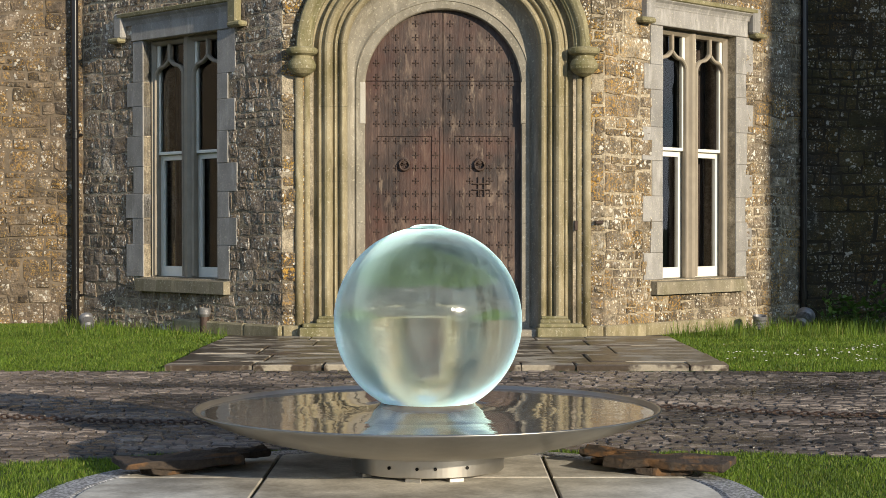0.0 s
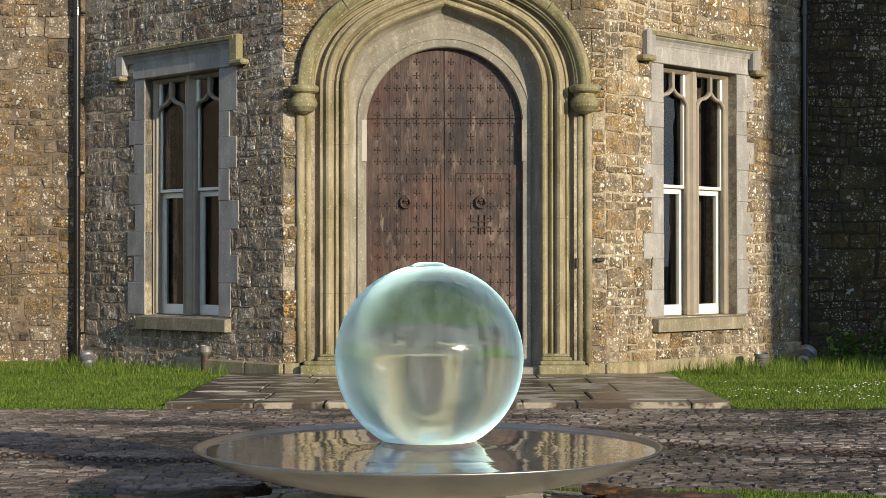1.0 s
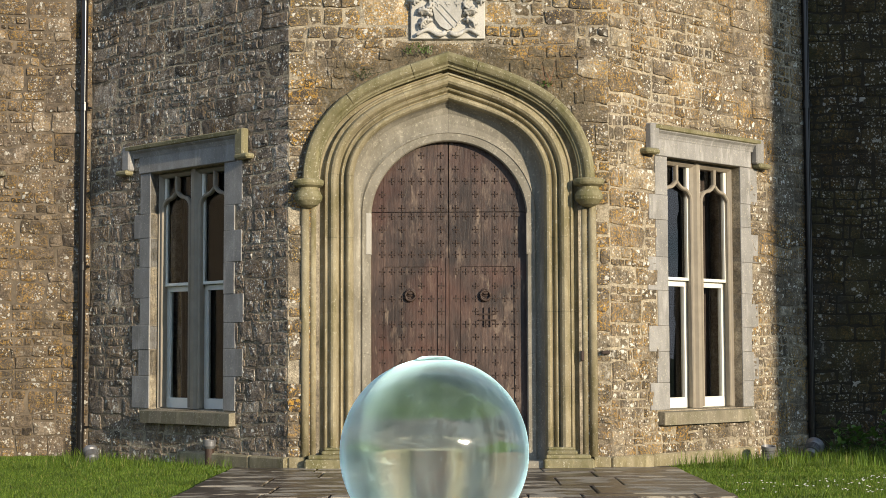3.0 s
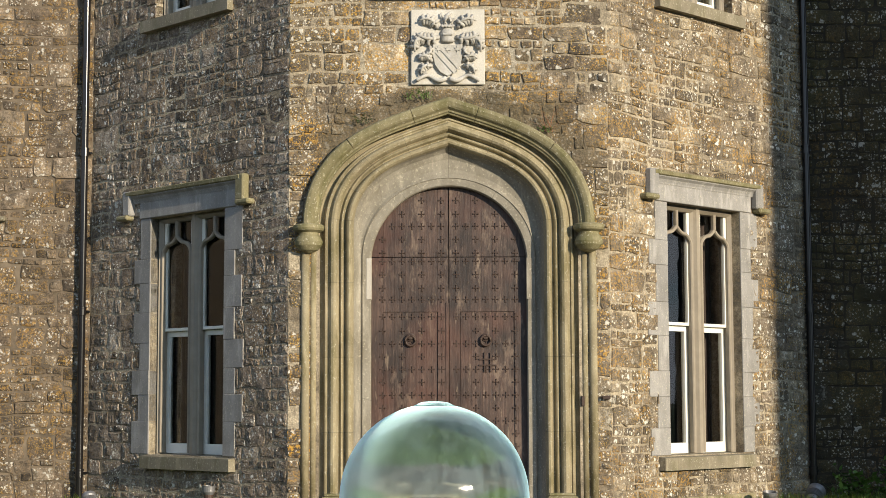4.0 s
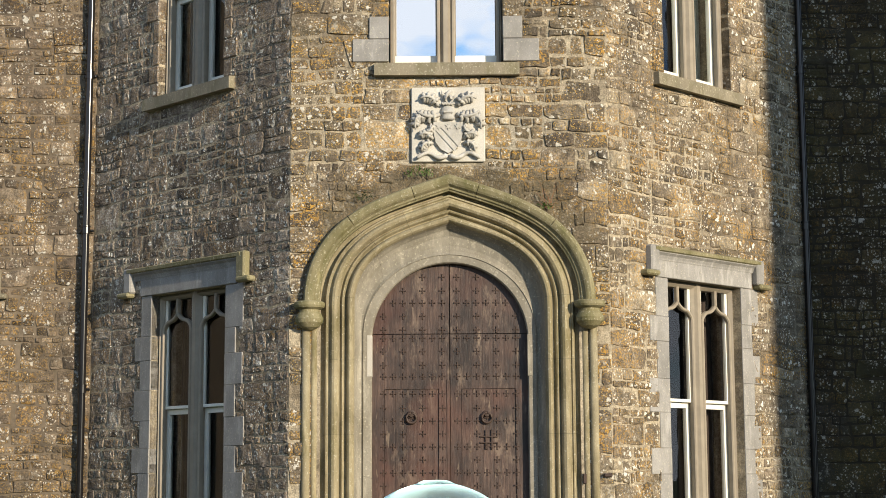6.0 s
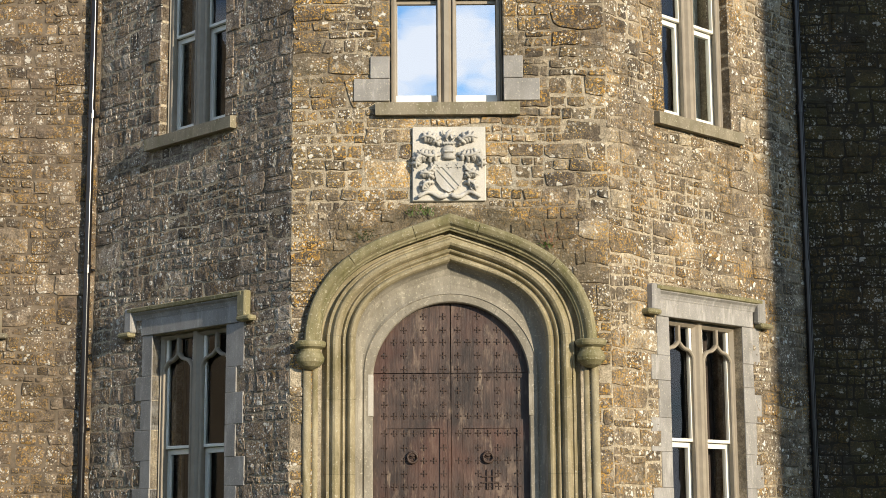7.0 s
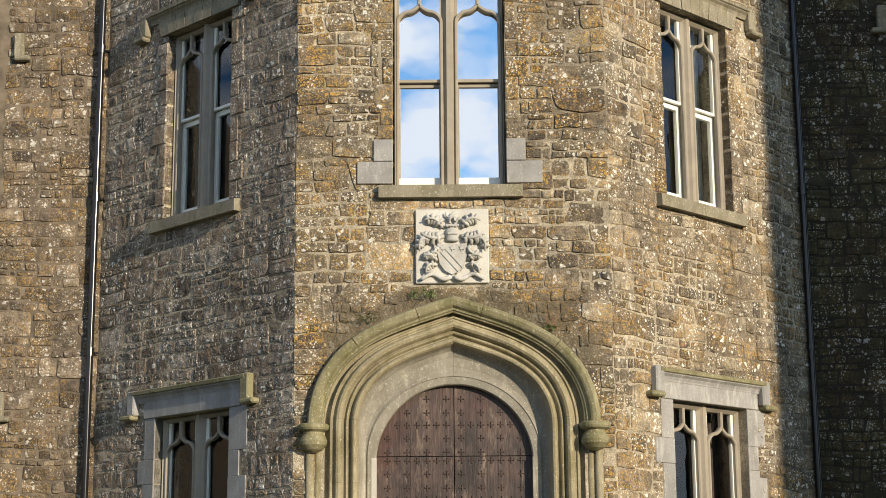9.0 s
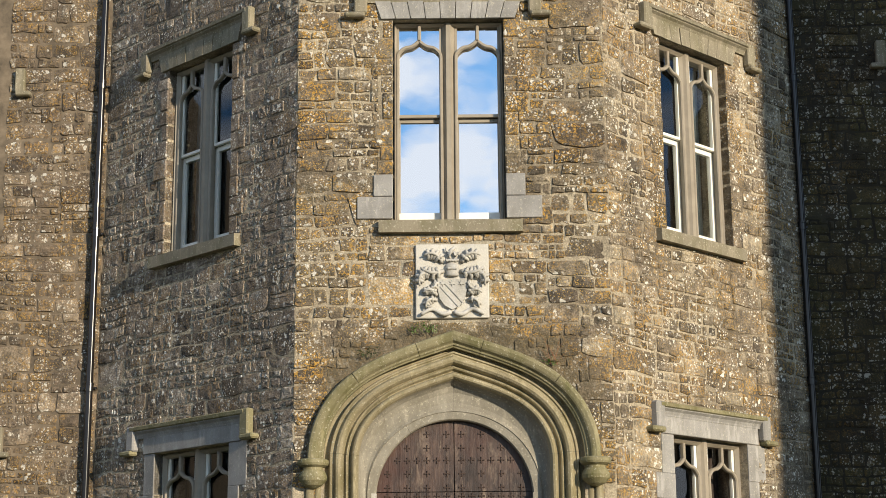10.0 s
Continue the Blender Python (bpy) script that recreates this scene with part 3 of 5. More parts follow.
def verge(x):
    """The near edge of the drive, which bows round the terrace."""
    u = max(-3.5, min(3.5, x + 0.07))
    return 8.25 - (0.125 if u < 0 else 0.055) * u * u


def road_bed():
    bm = bmesh.new()
    near = [(-14, verge(-14))] + [(x * 0.25, verge(x * 0.25)) for x in range(-14, 15)] + [(14, verge(14))]
    bm.faces.new([bm.verts.new((x, y, 0.004)) for x, y in near + [(14, 12.72), (-14, 12.72)]])
    return tagged(part("road", bm, M_BED), "dark bed of the cobbled drive", "road", kind="structure")


road = road_bed()
apron = tagged(part("pavement", box((-2.20, 12.96, -0.05), (2.26, 16.9, 0.022), bevel=0.004), M_BED), "dark bed under the doorway flagstones", "pavement", kind="structure")


def flag(name, x0, x1, y0, y1, z0, z1, material, parent, rng, gap=0.008):
    j = lambda: rng.uniform(-0.006, 0.006)
    o = [(x0 + gap + j(), y0 + gap + j()), (x1 - gap + j(), y0 + gap + j()), (x1 - gap + j(), y1 - gap + j()), (x0 + gap + j(), y1 - gap + j())]
    c = ((x0 + x1) / 2, (y0 + y1) / 2)
    V = [(x, y, z0) for x, y in o] + [(x, y, z1 - 0.008) for x, y in o]
    V += [(x + (c[0] - x) * 0.02, y + (c[1] - y) * 0.02, z1 + rng.uniform(-0.003, 0.003)) for x, y in o]
    Fc = [(i, (i + 1) % 4, 4 + (i + 1) % 4, 4 + i) for i in range(4)] + [(4 + i, 4 + (i + 1) % 4, 8 + (i + 1) % 4, 8 + i) for i in range(4)] + [(8, 9, 10, 11)]
    return raw(name, V, Fc, material, parent)


rng = random.Random(4)
y = 12.90
for dep, cuts in ((0.32, (-2.2, -1.5, -0.95, -0.1, 0.62, 1.05, 1.95, 2.27)), (0.85, (-2.19, -1.45, -0.5, 0.45, 1.2, 2.27)), (0.95, (-2.19, -1.6, -0.75, 0.1, 0.95, 1.5, 2.26)),
                  (0.75, (-2.18, -1.2, -0.3, 0.5, 1.35, 2.26)), (0.6, (-2.17, -1.3, -0.9, 0.2, 0.9, 1.4, 2.26))):
    for a, b in zip(cuts, cuts[1:]):
        flag("flagstone", a, b, y, y + dep, -0.03, 0.048, M_FLAG, apron, rng)
    y += dep
tagged(part("threshold", box((-0.95, 16.3, 0.0), (0.95, 17.0, 0.11), bevel=0.012), M_INNERSTONE), "worn stone threshold of the door", "threshold", kind="structure")

# round terrace under the basin
TC, TR = (-0.18, 6.78), 1.34
terrace = tagged(part("terrace", lathe([(0, 0.010), (TR - 0.02, 0.010), (TR - 0.01, -0.04)], (*TC, 0), 72), M_BED), "dark bed of the round slab terrace", "pavement", kind="structure")
pebble_bed = lathe([(TR - 0.02, 0.0), (TR + 0.02, 0.022), (TR + 0.16, 0.020), (TR + 0.2, -0.01)], (*TC, 0), 72)
m = Nodes("grey_pebbles", 0.6)
M_PEBBLE = m.done(m.ramp(m.spots(60), (0.0, 0.62), (0.4, 0.38), (0.6, 0.14)), m.spots(60), -0.8, 0.012)
tagged(part("pavement_edge", pebble_bed, M_PEBBLE), "grey pebble edging round the slabs", "edging", kind="structure")


def terrace_slab(x0, x1, y0, y1):
    """A slab cut to the round edge of the terrace."""
    pts = []
    g = 0.007
    x0, x1, y0, y1 = x0 + g, x1 - g, y0 + g, y1 - g
    n = 14
    edge = [(x0 + (x1 - x0) * i / n, y0) for i in range(n)] + [(x1, y0 + (y1 - y0) * i / n) for i in range(n)]
    edge += [(x1 - (x1 - x0) * i / n, y1) for i in range(n)] + [(x0, y1 - (y1 - y0) * i / n) for i in range(n)]
    for px, py in edge:
        dx, dy = px - TC[0], py - TC[1]
        L = math.hypot(dx, dy)
        if L > TR - 0.01:
            px, py = TC[0] + dx / L * (TR - 0.01), TC[1] + dy / L * (TR - 0.01)
        px, py = min(max(px, x0), x1), min(max(py, y0), y1)
        if math.hypot(px - TC[0], py - TC[1]) <= TR + 0.005 and (not pts or math.hypot(px - pts[-1][0], py - pts[-1][1]) > 0.004):
            pts.append((px, py))
    if len(pts) < 3:
        return
    c = (sum(p[0] for p in pts) / len(pts), sum(p[1] for p in pts) / len(pts))
    k = len(pts)
    V = [(x, y, 0.0) for x, y in pts] + [(x, y, 0.020) for x, y in pts] + [(x + (c[0] - x) * 0.012, y + (c[1] - y) * 0.012, 0.025) for x, y in pts]
    Fc = [(i, (i + 1) % k, k + (i + 1) % k, k + i) for i in range(k)] + [(k + i, k + (i + 1) % k, 2 * k + (i + 1) % k, 2 * k + i) for i in range(k)] + [tuple(range(2 * k, 3 * k))]
    raw("slab", V, Fc, M_SLAB, terrace)


for ya, yb in ((5.2, 6.1), (6.1, 7.24), (7.24, 8.2)):
    for xa, xb in ((-1.75, -0.79), (-0.79, 0.48), (0.48, 1.5)):
        terrace_slab(xa, xb, ya, yb)


def grass(name, regions, seed, label):
    """Uneven blades of grass over areas of x0, x1, y0, y1, count, height."""
    rs = np.random.RandomState(seed)
    V, Fc = [], []
    for inside, x0, x1, y0, y1, count, hgt, wide in regions:
        xs, ys = rs.uniform(x0, x1, count), rs.uniform(y0, y1, count)
        hs, az = hgt * rs.uniform(0.45, 1.25, count), rs.uniform(0, 6.283, count)
        lean = rs.uniform(0.1, 0.7, count) * hs
        for x, yy, h, a, l in zip(xs, ys, hs, az, lean):
            if not inside(x, yy):
                continue
            h *= 0.65 + 0.7 * (noise.noise(Vector((x * 1.6, yy * 1.6, 0))) * 0.5 + 0.5)
            o = len(V)
            wx, wy = wide * math.sin(a), wide * math.cos(a)
            dx, dy = l * math.cos(a), l * math.sin(a)
            V += [(x - wx, yy - wy, 0), (x + wx, yy + wy, 0), (x + dx * 0.4 + wx * 0.8, yy + dy * 0.4 + wy * 0.8, h * 0.62),
                  (x + dx * 0.4 - wx * 0.8, yy + dy * 0.4 - wy * 0.8, h * 0.62), (x + dx, yy + dy, h)]
            Fc += [(o, o + 1, o + 2, o + 3), (o + 3, o + 2, o + 4)]
    return tagged(raw(name, V, Fc, M_GRASS), label, "grass", kind="stuff")


def outside_tower(x, y):
    return y < WING_Y - 0.03 and not (abs(x) < HALF + 0.1 and y > FRONT_Y - 0.1) and not (y - FRONT_Y > abs(x) - HALF - 0.12)


lawn = lambda x, y: outside_tower(x, y) and not (-2.2 + 0.03 * math.sin(9 * y) < x < 2.27 + 0.03 * math.sin(7 * y))
near_lawn = lambda x, y: math.hypot(x - TC[0], y - TC[1]) > TR + (0.13 if x < -0.9 else 0.06) and y < verge(x) + 0.02 + 0.03 * math.sin(5 * x) + 0.02 * math.sin(17 * x)
behind_basin = lambda x, y: ((x + 0.07) / 1.0) ** 2 + ((y - 9.55) / 1.25) ** 2 < 1 and math.hypot(x - TC[0], y - TC[1]) > TR + 0.06
grass("lawn_grass", [(lawn, -5.4, -2.1, 12.66, 19.0, 95000, 0.034, 0.003), (lawn, 2.1, 5.4, 12.66, 19.0, 95000, 0.034, 0.003)], 3, "green mown grass lit by low sun")
grass("verge_grass", [(near_lawn, -2.7, 2.7, 6.6, 8.3, 110000, 0.022, 0.0016), (behind_basin, -1.2, 1.1, 8.1, 10.9, 60000, 0.035, 0.003)], 5, "short green grass beside the terrace")
grass("wall_grass", [(lawn, -4.4, -2.2, 16.6, 19.0, 2200, 0.11, 0.003), (lawn, 2.3, 5.2, 16.6, 19.0, 3000, 0.14, 0.003)], 6, "longer uncut grass along the wall foot")


def daisies():
    rs = random.Random(8)
    V, Fc = [], []
    while len(V) < 110 * 7:
        x, y = rs.uniform(2.3, 5.0), rs.uniform(13.2, 15.2)
        if noise.noise(Vector((x * 1.3, y * 1.1, 3))) < 0.02 and rs.random() < 0.9:
            continue
        o, z, r = len(V), rs.uniform(0.04, 0.06), rs.uniform(0.009, 0.014)
        V.append((x, y, z + 0.006))
        V += [(x + r * math.cos(k * 1.047), y + r * math.sin(k * 1.047), z + 0.004 * (k % 2)) for k in range(6)]
        Fc += [(o, o + 1 + k, o + 1 + (k + 1) % 6) for k in range(6)]
    tagged(raw("daisies", V, Fc, M_WHITE), "small white daisies in the grass", "flowers", kind="stuff")


daisies()


# ---- basin with the water sphere ----
BX, BY = -0.07, 7.43
basin = thing("fountain_basin", (BX, BY, 0.025), "shallow round steel basin brimful of dark water on slabs", "fountain")
R = 1.053
bowl = [(0.33, 0.125), (0.42, 0.133), (0.60, 0.155), (0.80, 0.205), (0.94, 0.255), (R - 0.012, 0.303), (R, 0.312), (R + 0.002, 0.317), (R - 0.004, 0.320), (R - 0.016, 0.318),
        (R - 0.03, 0.302), (0.9, 0.275), (0.5, 0.24), (0.0, 0.235)]
part("bowl", lathe(bowl, (BX, BY, 0), 128), M_BOWL, basin, smooth=True)
part("water", lathe([(0.0, 0.3035), (0.5, 0.3035), (R - 0.034, 0.3035)], (BX, BY, 0), 96), M_WATER, basin, "still dark water mirroring the house", smooth=True)
part("base_ring", lathe([(0.25, 0.040), (0.342, 0.040), (0.347, 0.044), (0.350, 0.115), (0.356, 0.118), (0.356, 0.132), (0.30, 0.14)], (BX, BY, 0), 96), M_STEEL, basin)
for k, ang in enumerate((-97, -84, -60, -118)):
    a = radians(ang)
    r = 0.3495
    part("drain_hole", lathe([(0.0, 0.0), (0.0075, 0.0), (0.0075, 0.004)], (0, 0, 0), 14), M_HOLE, basin).matrix_basis = Matrix.Translation((BX + r * math.cos(a), BY + r * math.sin(a), 0.083)) @ Vector((math.cos(a), math.sin(a), 0)).to_track_quat("Z", "Y").to_matrix().to_4x4()
for ang in (-100, -68, 20, 150, -150, 90):
    a = radians(ang)
    part("foot_block", box((-0.035, -0.025, 0.022), (0.035, 0.025, 0.042), Matrix.Translation((BX + 0.325 * math.cos(a), BY + 0.325 * math.sin(a), 0)) @ pose(0, 0, 0, 0, 0, ang + 90), 0.003), M_STEEL, basin, "grey packing block")

SX, SZ, SR = -0.068, 0.709, 0.4265
ball = thing("water_sphere", (SX, BY, 0.30), "clear aqua glass ball sheeted with running water", "sphere")
bm = bmesh.new()
bmesh.ops.create_icosphere(bm, subdivisions=6, radius=SR)
for v in bm.verts:
    n = v.co.normalized()
    v.co += n * 0.0012 * noise.noise(Vector((n.x * 7, n.y * 7, n.z * 1.6)))
bmesh.ops.transform(bm, matrix=Matrix.Translation((SX, BY, SZ)), verts=bm.verts)
part("ball", bm, M_SPHERE, ball, smooth=True)
dome = [(0.0, 0.009), (0.03, 0.0085), (0.055, 0.006), (0.07, 0.001), (0.082, -0.006), (0.10, -0.0125), (0.07, -0.009), (0.03, -0.004), (0.0, -0.003)]
part("water_dome", lathe(dome, (SX, BY, SZ + SR), 48), M_SPHERE, ball, "low swell of welling water", smooth=True)


mound = [(0.205, 0.345), (0.214, 0.338), (0.224, 0.330), (0.26, 0.321), (0.32, 0.313), (0.42, 0.3075), (0.56, 0.3045), (0.60, 0.3030)]
part("water_mound", lathe(mound, (SX, BY, 0), 64), M_WATER, basin, "water swelling out round the ball", smooth=True)


def timber(x, y, length, width, turn, tilt, seed, label):
    """Old weathered timbers left on the slabs: a long board on a shorter one."""
    rs = random.Random(seed)
    t = thing("timber_board", (x, y, 0.025), label, "timber")
    for nm, L, W, z0, z1, off, rz in (("board", length, width * 1.2, 0.034, 0.066, (0, 0), 0), ("bearer", length * 0.45, width * 0.6, 0.001, 0.036, (-0.03, -0.05), 14)):
        bm = box((-L / 2, -W / 2, z0), (L / 2, W / 2, z1), bevel=0.004)
        bmesh.ops.subdivide_edges(bm, edges=bm.edges[:], cuts=4, use_grid_fill=True)
        for v in bm.verts:
            v.co += Vector([noise.noise(v.co * 13 + Vector((seed, k * 7, 0))) * 0.022 for k in range(3)])
        bmesh.ops.transform(bm, matrix=Matrix.Translation((x, y, 0.025)) @ pose(off[0], off[1], 0, 0, tilt if nm == "board" else 0, turn + rz), verts=bm.verts)
        part(nm, bm, M_TIMBER, t)


timber(-1.20, 7.42, 0.55, 0.24, 24, 0, 2, "dark rotting timber boards lying on the slabs")
timber(-0.99, 7.66, 0.34, 0.12, 22, 0, 3, "narrow dark weathered timber offcut on the slabs")
timber(1.02, 7.40, 0.55, 0.25, -22, 0, 5, "brown split timber boards lying on the slabs")
timber(0.80, 7.66, 0.30, 0.12, -24, 0, 7, "dark narrow timber offcut on the slabs")


# ---- doorway ----
DOOR_D = 0.265
# pale stone of the left jamb insert, with the sun's brightness in its colour
M_INSERT_LIT = dressed_material("limestone_sunlit", (0.46, 0.43, 0.37), (0.56, 0.53, 0.46), (0.36, 0.33, 0.27), 0.3)
surround = thing("door_surround", (0, FRONT_Y, 0), "moulded sandstone arched doorway stained yellow with lichen", "doorway")


def order(name, rows, material, label="", block="arch_stone", joints=(0.06, 0.115, 0.17, 0.225, 0.29, 0.36, 0.43, 0.57, 0.64, 0.71, 0.775, 0.83, 0.885, 0.94), foot=0.10):
    """One order of the arch in cut blocks: rows of half width, springing, rise, kink, depth."""
    curves = [(arch_fine(a, zs, h, k, foot), d) for a, zs, h, k, d in rows]
    n = len(curves[0][0])
    cuts = [0] + [round(j * (n - 1)) for j in joints] + [n - 1]
    for i, j in zip(cuts, cuts[1:]):
        if j - i < 2:
            continue
        sub = []
        for pts, d in curves:
            seg = [list(p) for p in pts[i:j + 1]]
            for e, f in ((0, 1), (-1, -2)):
                dx, dz = seg[f][0] - seg[e][0], seg[f][1] - seg[e][1]
                L = math.hypot(dx, dz)
                seg[e] = [seg[e][0] + dx / L * 0.0009, seg[e][1] + dz / L * 0.0009]
            sub.append((seg, d))
        part(block, loft(sub, F_FRONT), material, surround, label)


def arch_fine(a, zs, rise, kink, foot):
    up = [(-a, foot + (zs - foot) * i / 30) for i in range(30)]
    top = [p for p in arch(a, zs, rise, kink, 80, foot)[2:-2]]
    return up + top + [(-x, z) for x, z in up[::-1]]


order("inner_order", [(0.79, 2.55, 0.785, 0.0, DOOR_D + 0.08), (0.79, 2.55, 0.785, 0.0, 0.19), (0.80, 2.555, 0.79, 0.0, 0.175), (0.868, 2.60, 0.815, 0.02, 0.165), (0.874, 2.60, 0.82, 0.02, 0.155)], M_INNERSTONE, "pale plain inner arch", joints=(0.09, 0.20, 0.39, 0.61, 0.80, 0.91))
order("hollow_order", [(0.874, 2.60, 0.82, 0.02, 0.155), (0.884, 2.63, 0.83, 0.06, 0.172), (0.896, 2.68, 0.835, 0.14, 0.178), (0.916, 2.78, 0.835, 0.24, 0.165), (0.936, 2.85, 0.83, 0.32, 0.130), (0.950, 2.885, 0.828, 0.37, 0.085), (0.958, 2.90, 0.825, 0.38, 0.05)], M_INNERSTONE, "pale hollow moulding", joints=(0.13, 0.24, 0.345, 0.5, 0.655, 0.76, 0.87))
prof = [(0.958, 0.05), (0.968, 0.012), (0.985, -0.012), (1.005, -0.018), (1.022, -0.006), (1.032, 0.02), (1.04, 0.05), (1.052, 0.055), (1.06, 0.035), (1.068, 0.012), (1.08, 0.004), (1.092, 0.018), (1.10, 0.04), (1.108, 0.035), (1.116, 0.0), (1.13, -0.03),
        (1.155, -0.045), (1.180, -0.038), (1.196, -0.016), (1.204, 0.008), (1.216, 0.010), (1.226, -0.006), (1.242, -0.004), (1.250, 0.03)]
order("roll_order", [(a, 2.90, 0.825 + (a - 0.958) * 1.0, 0.38, d) for a, d in prof], M_DOORSTONE, "roll mouldings yellowed by lichen")
order("back_order", [(1.25, 2.90, 1.117, 0.38, 0.03), (1.262, 2.90, 1.125, 0.38, 0.065), (1.33, 2.90, 1.165, 0.38, 0.065), (1.365, 2.90, 1.19, 0.38, -0.005)], M_DOORSTONE, "recess in shadow")

# spandrels that fill the square opening up to the arch
rect = []
for x, z in arch(1.365, 2.90, 1.19, 0.38, 40, 0.0):
    dx, dz = x, max(0.0, z - 2.0)
    k = min(1.49 / max(abs(dx), 1e-6), 2.27 / dz if dz > 0 else 1e9)
    rect.append((dx * k, z if z < 2.9 else 2.0 + dz * k))
part("spandrel", loft([(arch(1.365, 2.90, 1.19, 0.38, 40, 0.0), -0.005), (rect, -0.005), (rect, 0.04)], F_FRONT), M_FRONT, surround)

hood_prof = [(-0.082, 0.0), (-0.080, -0.030), (-0.066, -0.036), (-0.058, -0.052), (-0.040, -0.058), (-0.018, -0.092), (0.000, -0.104), (0.036, -0.115), (0.064, -0.108), (0.080, -0.075), (0.084, 0.0)]
hood_path = [p for p in arch(1.385, 2.92, 1.21, 0.38, 60) if p[1] > 2.9]
cuts = [round(f * (len(hood_path) - 1)) for f in (0, 0.25, 0.42, 0.57, 0.76, 1.0)]
for i, j in zip(cuts, cuts[1:]):
    seg = [Vector(p) for p in hood_path[i:j + 1]]
    seg[0], seg[-1] = seg[0] + (seg[1] - seg[0]).normalized() * 0.003, seg[-1] + (seg[-2] - seg[-1]).normalized() * 0.003
    part("hood_mould", sweep([tuple(p) for p in seg], hood_prof, F_FRONT), M_MOSSY, surround, "mossy projecting hood mould")
for s in (-1, 1):
    # bell-shaped stop under the hood, nook shaft and stepped base
    cx = s * 1.405
    bell = [(0.0, 0.0), (0.03, 0.005), (0.085, 0.03), (0.125, 0.075), (0.132, 0.11), (0.115, 0.15), (0.095, 0.175), (0.095, 0.195), (0.135, 0.215), (0.145, 0.235), (0.145, 0.262), (0.125, 0.275), (0.0, 0.28)]
    part("capital", lathe([(r * 1.08, z * 1.06) for r, z in bell], (cx, FRONT_Y - 0.05, 2.63), 28), M_MOSSY, surround, "bulging mossy stone stop", smooth=False)
    part("shaft", tube([(cx + s * 0.035, FRONT_Y - 0.005, 0.15), (cx + s * 0.035, FRONT_Y - 0.005, 2.68)], 0.042, sides=18), M_DOORSTONE, surround, smooth=True)
    part("shaft", tube([(cx - s * 0.045, FRONT_Y + 0.012, 0.15), (cx - s * 0.045, FRONT_Y + 0.012, 2.66)], 0.032, sides=18), M_DOORSTONE, surround, smooth=True)
    bm = bmesh.new()
    for x0, x1, z0, z1, dep in ((0.93, 1.43, 0.03, 0.135, 0.17), (0.95, 1.40, 0.13, 0.175, 0.13), (0.965, 1.27, 0.17, 0.215, 0.10), (0.975, 1.25, 0.21, 0.245, 0.07)):
        box((min(s * x0, s * x1), -dep, z0), (max(s * x0, s * x1), 0.12, z1), F_FRONT, 0.014, bm)
    part("base", bm, M_MOSSY, surround, "stepped moulded base")
    part("plinth", box((min(s * 1.43, s * 1.60), -0.06, 0.0), (max(s * 1.43, s * 1.60), 0.05, 0.15), F_FRONT, 0.012), M_DOORSTONE, surround)
    # lit colour on the left insert, plain inner stone on the right one
    part("jamb_block", box((min(s * 0.786, s * 0.838), 0.164, 2.18), (max(s * 0.786, s * 0.838), 0.30, 2.60), F_FRONT, 0.003), M_INSERT_LIT if s < 0 else M_INNERSTONE, surround, "pale stone insert in the jamb, the left one coloured as sunlit")


def door_z(x, r=0.80):
    return 2.55 + 0.785 * math.sqrt(max(0.0, 1 - (x / r) ** 2))


door = thing("double_door", (0, FRONT_Y + DOOR_D, 0.1), "closed arched double door of reddish studded oak", "door")


def plank(x0, x1, z0, z1, y0, y1, name="plank", parent=None, gap=0.0008):
    top = [(x1 - gap - (x1 - x0 - 2 * gap) * i / 4, min(z1, door_z(x1 - gap - (x1 - x0 - 2 * gap) * i / 4))) for i in range(5)]
    if max(p[1] for p in top) <= z0 + 0.02:
        return
    top = [(x, max(z, z0 + 0.005)) for x, z in top]
    part(name, prism([(x0 + gap, z0), (x1 - gap, z0), *top], y0, y1, F_FRONT), M_OAK, parent)


for s in (-1, 1):
    leaf = part("leaf", prism([(s * 0.004, 0.11), (s * 0.80, 0.11), (s * 0.80, 2.55), *[(s * x, door_z(x) - 0.002) for x in (0.79, 0.76, 0.7, 0.6, 0.48, 0.34, 0.2, 0.1)], (s * 0.004, 3.33)], DOOR_D + 0.022, DOOR_D + 0.06, F_FRONT), M_OAK, door)
    edges = [0.004, 0.115, 0.225, 0.335, 0.445, 0.555, 0.665, 0.79]
    for a, b in zip(edges, edges[1:]):
        lo, hi = min(s * a, s * b), max(s * a, s * b)
        plank(lo, hi, 2.622, 3.5, DOOR_D, DOOR_D + 0.024, "plank", leaf)
        plank(lo, hi, 2.15, 2.612, DOOR_D, DOOR_D + 0.024, "plank", leaf)
    # lower field: stiles, top rail and the sunk panel of planks
    for lo, hi, z0, z1 in ((0.004, 0.115, 0.12, 2.15), (0.665, 0.79, 0.12, 2.15), (0.115, 0.665, 2.06, 2.15), (0.115, 0.665, 0.12, 0.24)):
        plank(min(s * lo, s * hi), max(s * lo, s * hi), z0, z1, DOOR_D - 0.004, DOOR_D + 0.024, "rail", leaf)
    for i in range(5):
        a, b = 0.118 + i * 0.109, 0.118 + (i + 1) * 0.109
        plank(min(s * a, s * b), max(s * a, s * b), 0.245, 2.055, DOOR_D + 0.008, DOOR_D + 0.024, "plank", leaf)
part("cover_strip", box((-0.034, DOOR_D - 0.012, 0.12), (0.0, DOOR_D, 2.15), F_FRONT, 0.004), M_OAK, door)


